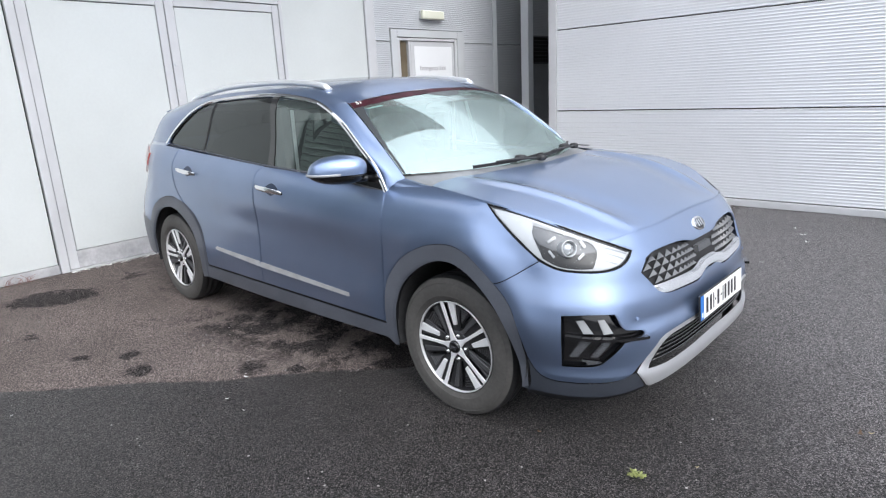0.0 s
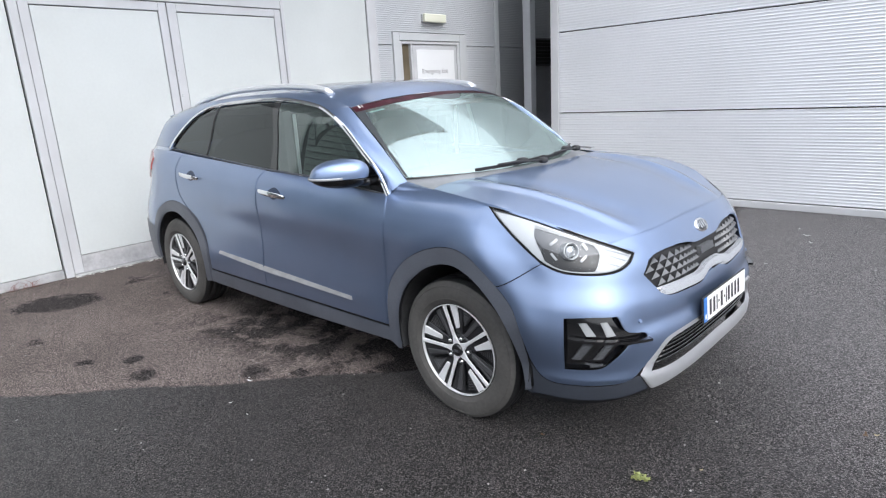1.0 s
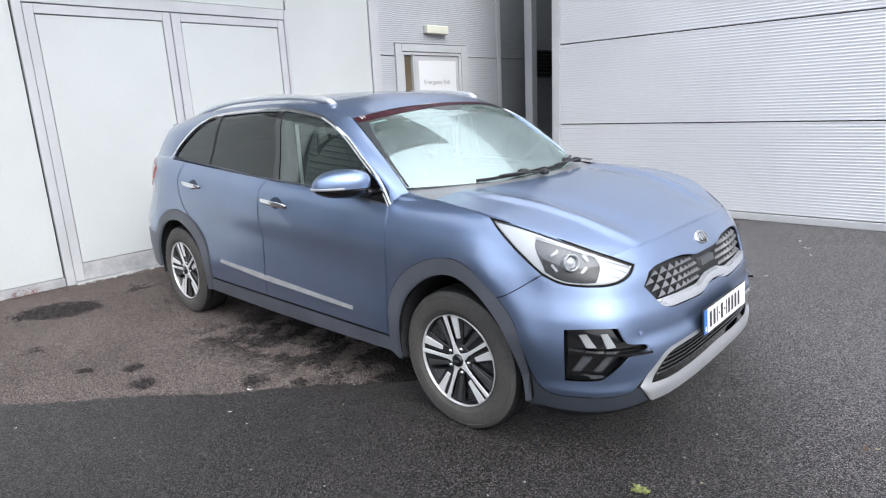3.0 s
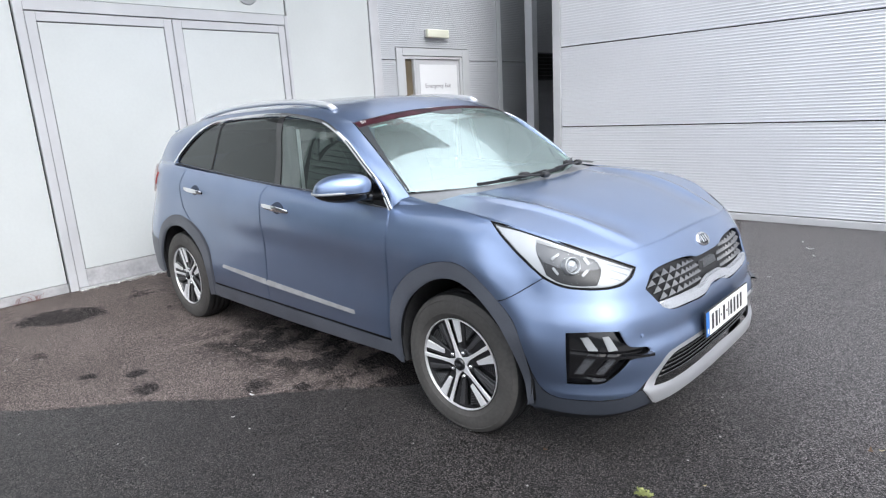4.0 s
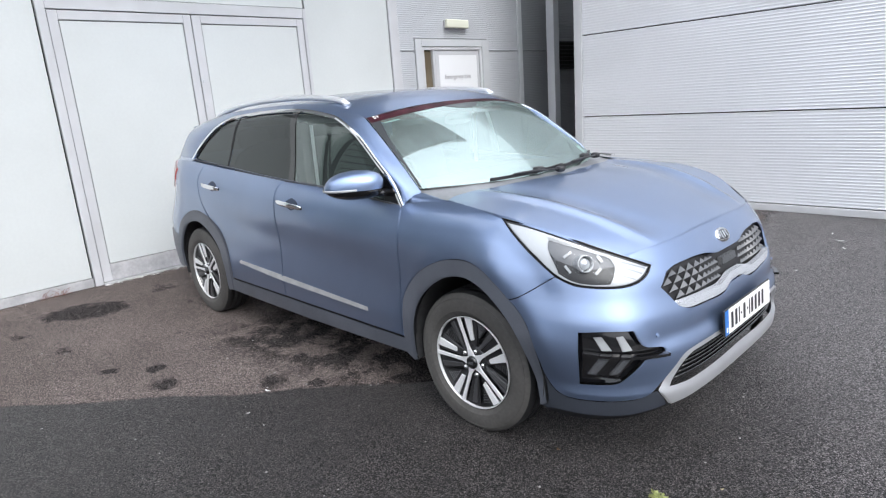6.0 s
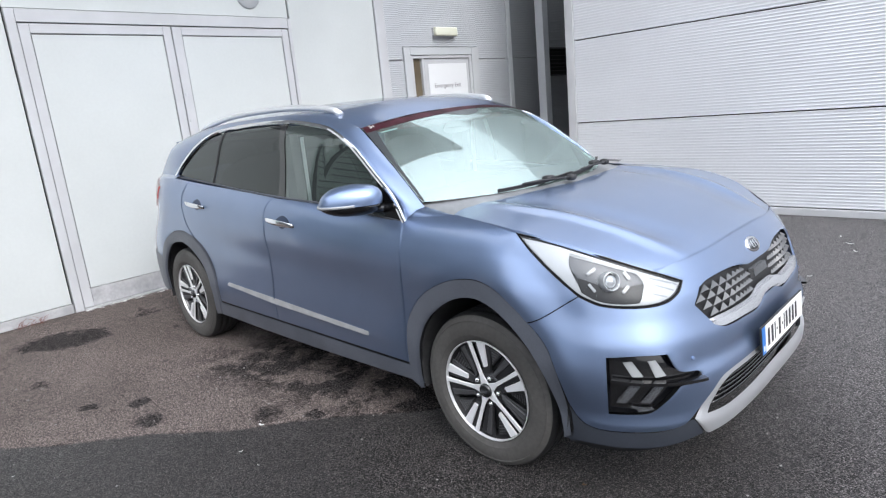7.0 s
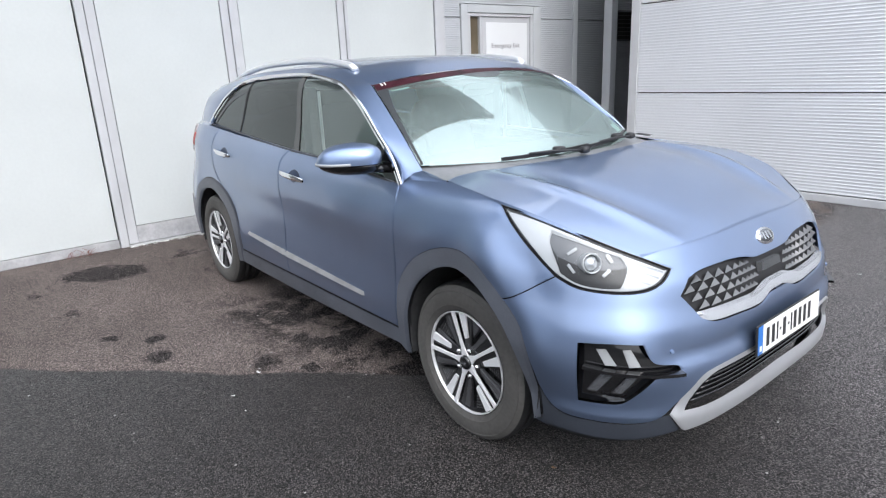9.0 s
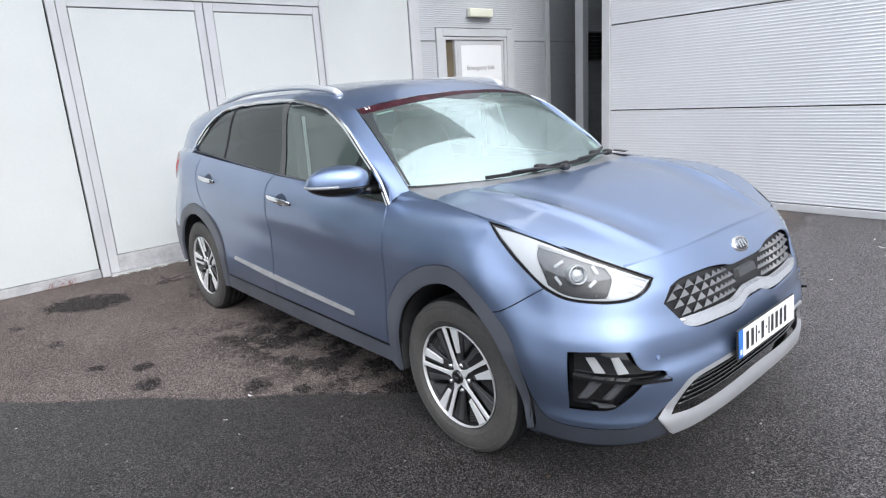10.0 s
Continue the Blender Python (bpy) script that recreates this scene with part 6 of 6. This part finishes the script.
def build_wheel(x, y, side):
    """An alloy wheel with five split spokes and a road tyre; the face looks along -y."""
    e = part("wheel", lathe([(0.213, -0.090), (0.2145, -0.098), (0.2125, -0.1005), (0.2103, -0.098), (0.2085, -0.086)], 72), RIM_EDGE, CAR, "two-tone five-spoke alloy wheel with worn tyre", True)
    e.matrix_basis = pose(x, y, 0.318, 0, 0, 0 if side == "right" else 180)
    prof = [(0.213, 0.085), (0.220, 0.097), (0.245, 0.106), (0.280, 0.105), (0.306, 0.099), (0.319, 0.088), (0.327, 0.068), (0.330, 0.0)]
    wall = prof[:6]
    bm = lathe([(r, -w) for r, w in wall], 96)
    lathe([(r, w) for r, w in wall[::-1]], 96, bm=bm)
    tread_prof = [(0.319, -0.088), (0.327, -0.068), (0.3295, -0.046), (0.322, -0.044), (0.322, -0.037), (0.330, -0.035), (0.330, -0.008), (0.322, -0.006)]
    tread_prof += [(r, -w) for r, w in tread_prof[::-1]]
    crown = lathe(tread_prof, 96)
    for mesh in (bm, crown):
        for v in mesh.verts:
            v.co.z = max(v.co.z, -0.318)
    tyre = part("tyre", bm, RUBBER, e, "worn dusty black tyre", True)
    # damp tread, its colour also darkened for the shade in the arch
    part("tread", crown, TREAD, e, "damp black grooved tread with shade in its colour", True)
    part("bead_line", lathe([(0.238, -0.1035), (0.240, -0.1060), (0.2425, -0.1060), (0.2445, -0.1045)], 64), RUBBER, e, "", True)
    part("shoulder_line", lathe([(0.296, -0.1010), (0.2975, -0.1035), (0.300, -0.1025), (0.3015, -0.0990)], 64), RUBBER, e, "", True)
    part("barrel", lathe([(0.2087, -0.088), (0.198, -0.055), (0.188, 0.0), (0.185, 0.09)], 56), WHEEL_BLACK, e, "", True)
    part("wheel_back", lathe([(0.0005, -0.040), (0.06, -0.040), (0.14, -0.030), (0.190, -0.045)], 48), LINER, e, "", True)

    def spoke(points, depth0, depth1, mat, name, rotate, thick=0.009):
        bm = bmesh.new()
        fall = lambda pz: -(depth0 + (depth1 - depth0) * (pz - 0.05) / 0.155)
        top = [bm.verts.new((px, fall(pz), pz)) for px, pz in points]
        low = [bm.verts.new((px, fall(pz) + thick, pz)) for px, pz in points]
        bm.faces.new(top)
        bm.faces.new(low[::-1])
        for i in range(len(points)):
            bm.faces.new((top[i], low[i], low[(i + 1) % len(points)], top[(i + 1) % len(points)]))
        bmesh.ops.recalc_face_normals(bm, faces=bm.faces)
        bmesh.ops.bevel(bm, geom=list(bm.edges), offset=0.0012, segments=1, affect="EDGES")
        bmesh.ops.rotate(bm, verts=bm.verts, cent=(0, 0, 0), matrix=pose(0, 0, 0, 0, rotate, 0).to_3x3())
        part(name, bm, mat, e)

    def fan(corners):
        """Corners given as (degrees from the spoke, radius)."""
        return [(d * math.sin(math.radians(t)), d * math.cos(math.radians(t))) for t, d in corners]

    for k in range(5):
        r = 72 * k - 18
        spoke([(-0.021, 0.022), (0.021, 0.022), (0.0085, 0.062), (0.0070, 0.12), (0.0092, 0.211), (-0.0092, 0.211), (-0.0070, 0.12), (-0.0085, 0.062)], 0.090, 0.098, ALLOY, "spoke", r)
        # dark flanks and two machined blades, one painted grey where it reflects less light
        spoke(fan([(6, 0.075), (32, 0.075), (27, 0.205), (4, 0.209)]), 0.074, 0.082, WHEEL_BLACK, "spoke_flank", r)
        spoke(fan([(-6, 0.075), (-32, 0.070), (-24, 0.207), (-4, 0.209)]), 0.072, 0.080, WHEEL_BLACK, "spoke_flank", r)
        spoke(fan([(9.5, 0.209), (15, 0.101), (25, 0.108), (20.5, 0.207)]), 0.085, 0.094, ALLOY, "spoke_blade", r)
        spoke(fan([(-13, 0.200), (-20, 0.080), (-33, 0.072), (-20, 0.198)]), 0.081, 0.088, WHEEL_GREY, "spoke_blade", r)
        # ribbed infill between two arms
        spoke(fan([(25, 0.190), (33, 0.110), (44, 0.192)]), 0.066, 0.074, WHEEL_BLACK, "infill", r)
        for i in range(7):
            f = 0.12 + 0.012 * i
            spread = (f - 0.105) / 0.085
            spoke(fan([(33 - 7.0 * spread, f), (33 + 9.0 * spread, f), (33 + 9.0 * spread, f + 0.0045), (33 - 7.0 * spread, f + 0.0045)]), 0.070, 0.079, WHEEL_GREY, "infill_rib", r, 0.004)
        a = math.radians(r + 36)
        bm = lathe([(0.0005, -0.094), (0.006, -0.093), (0.0095, -0.086), (0.0105, -0.066)], 12)
        bmesh.ops.translate(bm, verts=bm.verts, vec=(0.058 * math.sin(a), 0, 0.058 * math.cos(a)))
        part("wheel_nut", bm, CHROME, e, "", True)
    part("hub", lathe([(0.0005, -0.074), (0.060, -0.076), (0.075, -0.070), (0.078, -0.05)], 32), WHEEL_BLACK, e, "", True)
    part("centre_cap", lathe([(0.0005, -0.102), (0.022, -0.101), (0.028, -0.098), (0.030, -0.089), (0.031, -0.07)], 32), GLOSS_BLACK, e, "black centre cap", True)
    part("cap_mark", box(-0.014, 0.014, -0.1035, -0.101, -0.006, 0.006), LAMP_GREY, e)
    part("brake_disc", lathe([(0.05, -0.02), (0.135, -0.02), (0.135, 0.0), (0.05, 0.0)], 40), LAMP_GREY, e, "", True)


def build_wheels():
    for x in (0.012, -2.69):
        build_wheel(x, -0.762, "right")
        build_wheel(x, 0.762, "left")
        for sgn in (-1, 1):
            bm = lathe([(0.375, -0.30), (0.375, 0.085 if x > -1 else 0.08)], 48)
            # keep the upper part as the wheel well
            dead = [f for f in bm.faces if f.calc_center_median().z < -0.12]
            bmesh.ops.delete(bm, geom=dead, context="FACES")
            bmesh.ops.transform(bm, verts=bm.verts, matrix=pose(x + (0.02 if x > -1 else 0.0), sgn * 0.78, 0.345, 0, 0, 0 if sgn > 0 else 180))
            part("wheel_well", bm, LINER, CAR, "", True)
            part("well_wall", box(x - 0.40, x + 0.36, sgn * 0.44, sgn * 0.48, 0.22, 0.75, 0.02), LINER, CAR)


TREAD = material("damp_shaded_tread", (0.016, 0.016, 0.017), 0.6, grain=0.2, grain_scale=60, bump=0.4, bump_scale=120)
RAIL = material("satin_roof_rail", (0.72, 0.73, 0.75), 0.36, 0.6, stain=0.03)
BELT_GREY = material("belt_webbing", (0.62, 0.66, 0.65), 0.7, grain=0.06)
LAMP_RIM = material("lamp_rim_black", (0.006, 0.006, 0.007), 0.5, stain=0.1, specular=0.12)
LAMP_CLEAR = material("lamp_facets", (0.27, 0.28, 0.29), 0.3, 0.4, stain=0.1, stain_scale=40)
RIM_EDGE = material("rim_edge", (0.66, 0.66, 0.67), 0.35, 0.4, stain=0.1, stain_scale=20)
WHEEL_GREY = material("shaded_blade_and_rib", (0.10, 0.10, 0.105), 0.35, 0.5, stain=0.1)
GRILLE_GREY = material("grille_facet_lit", (0.11, 0.11, 0.113), 0.30, 0.8, stain=0.1)
SATIN_BRIGHT = material("bright_satin_metal", (0.74, 0.75, 0.77), 0.22, 0.9, stain=0.03)
LAMP_BOWL = material("lamp_bowl", (0.13, 0.132, 0.137), 0.35, 0.3)
PROJECTOR = material("projector_glass", (0.62, 0.64, 0.66), 0.10, 0.5, coat=1.0)
MIRROR_CAP = PAINT
CUP = material("handle_cup_shade", (0.03, 0.045, 0.08), 0.5, 0.2)
WHEEL_BLACK = material("wheel_black", (0.02, 0.02, 0.022), 0.3, coat=0.3, grain=0.1)

build_lower_body()
build_front()
build_plate()
build_bonnet_and_screen()
build_greenhouse()
build_fillers()
build_tail()
build_headlamps()
build_mirrors_and_handles()
build_cabin()
build_wheels()


# ---- litter on the ground ----
LEAF_GREEN = material("yellow_green_leaf", (0.20, 0.22, 0.075), 0.6, grain=0.2, grain_scale=90)
LEAF_BROWN = material("dry_leaf", (0.15, 0.095, 0.055), 0.7, grain=0.2, grain_scale=90)
LEAF_PALE = material("pale_leaf", (0.42, 0.36, 0.22), 0.7, grain=0.2, grain_scale=90)
PAPER = material("white_scrap", (0.72, 0.72, 0.70), 0.7, grain=0.05)
WEED = material("dead_weed", (0.20, 0.07, 0.05), 0.8, grain=0.2)


def curled(size, bend, lobes, seed):
    """A small curled scrap or leaf with a ragged outline."""
    rnd = random.Random(seed)
    n = 14
    ring = []
    for i in range(n):
        a = 2 * math.pi * i / n
        r = size * (0.75 + 0.25 * math.cos(lobes * a) + 0.2 * (rnd.random() - 0.5))
        x, y = r * math.cos(a), 0.55 * r * math.sin(a)
        ring.append((x, y, 0.003 + bend * (x * x + 0.5 * y * y) / size))
    bm = bmesh.new()
    c = bm.verts.new((0, 0, 0.003))
    vs = [bm.verts.new(p) for p in ring]
    for i in range(n):
        bm.faces.new((c, vs[i], vs[(i + 1) % n]))
    ext = bmesh.ops.extrude_face_region(bm, geom=list(bm.faces))
    bmesh.ops.translate(bm, verts=[g for g in ext["geom"] if isinstance(g, bmesh.types.BMVert)], vec=(0, 0, 0.0015))
    bmesh.ops.recalc_face_normals(bm, faces=bm.faces)
    return bm


def build_litter():
    scraps = ((-1.107, -1.283, 0.016, 20), (-0.966, -1.470, 0.010, 60), (-0.793, -1.479, 0.007, 15), (0.357, 3.615, 0.022, 100), (0.474, 3.38, 0.032, 10), (0.560, 3.13, 0.022, 140), (0.43, 2.30, 0.016, 30), (-1.674, -2.217, 0.006, 70))
    for i, (x, y, r, a) in enumerate(scraps):
        o = link_mesh("scrap", curled(r, 0.35, 2, i), PAPER, None, "", False)
        o.matrix_basis = pose(x, y, 0, 0, 0, a)
        tagged(o, "small white curled scrap lying on wet asphalt", "scrap", "scraps on the ground")
    leaves = ((0.407, -0.777, 0.012, 10, LEAF_BROWN, "dry brown leaf lying on wet asphalt"), (1.437, 0.005, 0.020, 100, LEAF_BROWN, "dry brown leaf lying on wet asphalt"), (1.47, 0.03, 0.012, 30, LEAF_PALE, "pale dry leaf lying on wet asphalt"), (1.015, -0.62, 0.008, 60, LEAF_PALE, "pale dry leaf lying on wet asphalt"))
    for i, (x, y, r, a, m, lab) in enumerate(leaves):
        o = link_mesh("leaf", curled(r, 0.5, 3, 40 + i), m)
        o.matrix_basis = pose(x, y, 0, 0, 0, a)
        tagged(o, lab, "leaf", "fallen leaves")
    # a torn tuft of moss
    rnd = random.Random(11)
    bm = bmesh.new()
    for k in range(46):
        d, a = 0.032 * rnd.random() ** 0.7, rnd.random() * 6.28
        b = curled(0.006 + 0.007 * rnd.random(), 0.6, 3, 300 + k)
        bmesh.ops.transform(b, verts=b.verts, matrix=pose(0.857 + d * math.cos(a), -0.805 + 0.8 * d * math.sin(a), 0.010 * rnd.random() * (1 - d / 0.04), rnd.uniform(-40, 40), rnd.uniform(-40, 40), 360 * rnd.random()))
        tmp = bpy.data.meshes.new("tmp")
        b.to_mesh(tmp)
        b.free()
        bm.from_mesh(tmp)
        bpy.data.meshes.remove(tmp)
    tagged(link_mesh("moss", bm, LEAF_GREEN), "torn tuft of yellow green moss on wet asphalt", "moss")
    # dead weed at the foot of the wall
    rnd = random.Random(5)
    bm = bmesh.new()
    for k in range(26):
        x0, y0 = WX + 0.02 + rnd.random() * 0.05, -1.57 + (rnd.random() - 0.5) * 0.20
        a, h = rnd.random() * 6.28, 0.02 + rnd.random() * 0.05
        path = [(x0, y0, 0.0), (x0 + 0.02 * math.cos(a), y0 + 0.02 * math.sin(a), h * 0.7), (x0 + 0.055 * math.cos(a), y0 + 0.055 * math.sin(a), h)]
        sweep(path, oval(0.003, 0.003, 4), bm=bm)
    tagged(link_mesh("weed", bm, WEED), "dead reddish weed growing along the base rail", "weed", kind="stuff")
    # flaked white paint along the threshold
    bm = bmesh.new()
    for k in range(90):
        y = -1.15 + 2.2 * rnd.random() ** 1.6
        r = 0.006 + 0.014 * rnd.random()
        b = curled(r, 0.2, 2, 100 + k)
        bmesh.ops.transform(b, verts=b.verts, matrix=pose(WX + 0.06 + 0.05 * rnd.random(), y, 0.0, 0, 0, 360 * rnd.random()))
        tmp = bpy.data.meshes.new("tmp")
        b.to_mesh(tmp)
        b.free()
        bm.from_mesh(tmp)
        bpy.data.meshes.remove(tmp)
    tagged(link_mesh("paint_flakes", bm, PAPER), "flakes of white paint lying along the door threshold", "paint flakes", kind="stuff")
    # loose grit
    verts, faces = [], []
    for k in range(1500):
        x, y = rnd.uniform(-3.5, 2.2), rnd.uniform(-2.2, 4.2)
        if -3.4 < x < 0.8 and -0.85 < y < 0.85:
            continue
        r = 0.0025 + 0.004 * rnd.random() ** 3
        base = len(verts)
        a = rnd.random() * 6.28
        for i in range(5):
            verts.append((x + r * math.cos(a + 1.257 * i), y + r * math.sin(a + 1.257 * i), 0.001))
        verts.append((x, y, 0.001 + r * 0.9))
        faces += [(base + i, base + (i + 1) % 5, base + 5) for i in range(5)]
    me = bpy.data.meshes.new("grit")
    me.from_pydata(verts, [], faces)
    me.materials.append(GRIT)
    tagged(new("grit", me), "loose pale grit scattered over the asphalt", "grit", kind="stuff")


GRIT = material("pale_grit", (0.34, 0.33, 0.32), 0.7, grain=0.3, grain_scale=15)
build_litter()
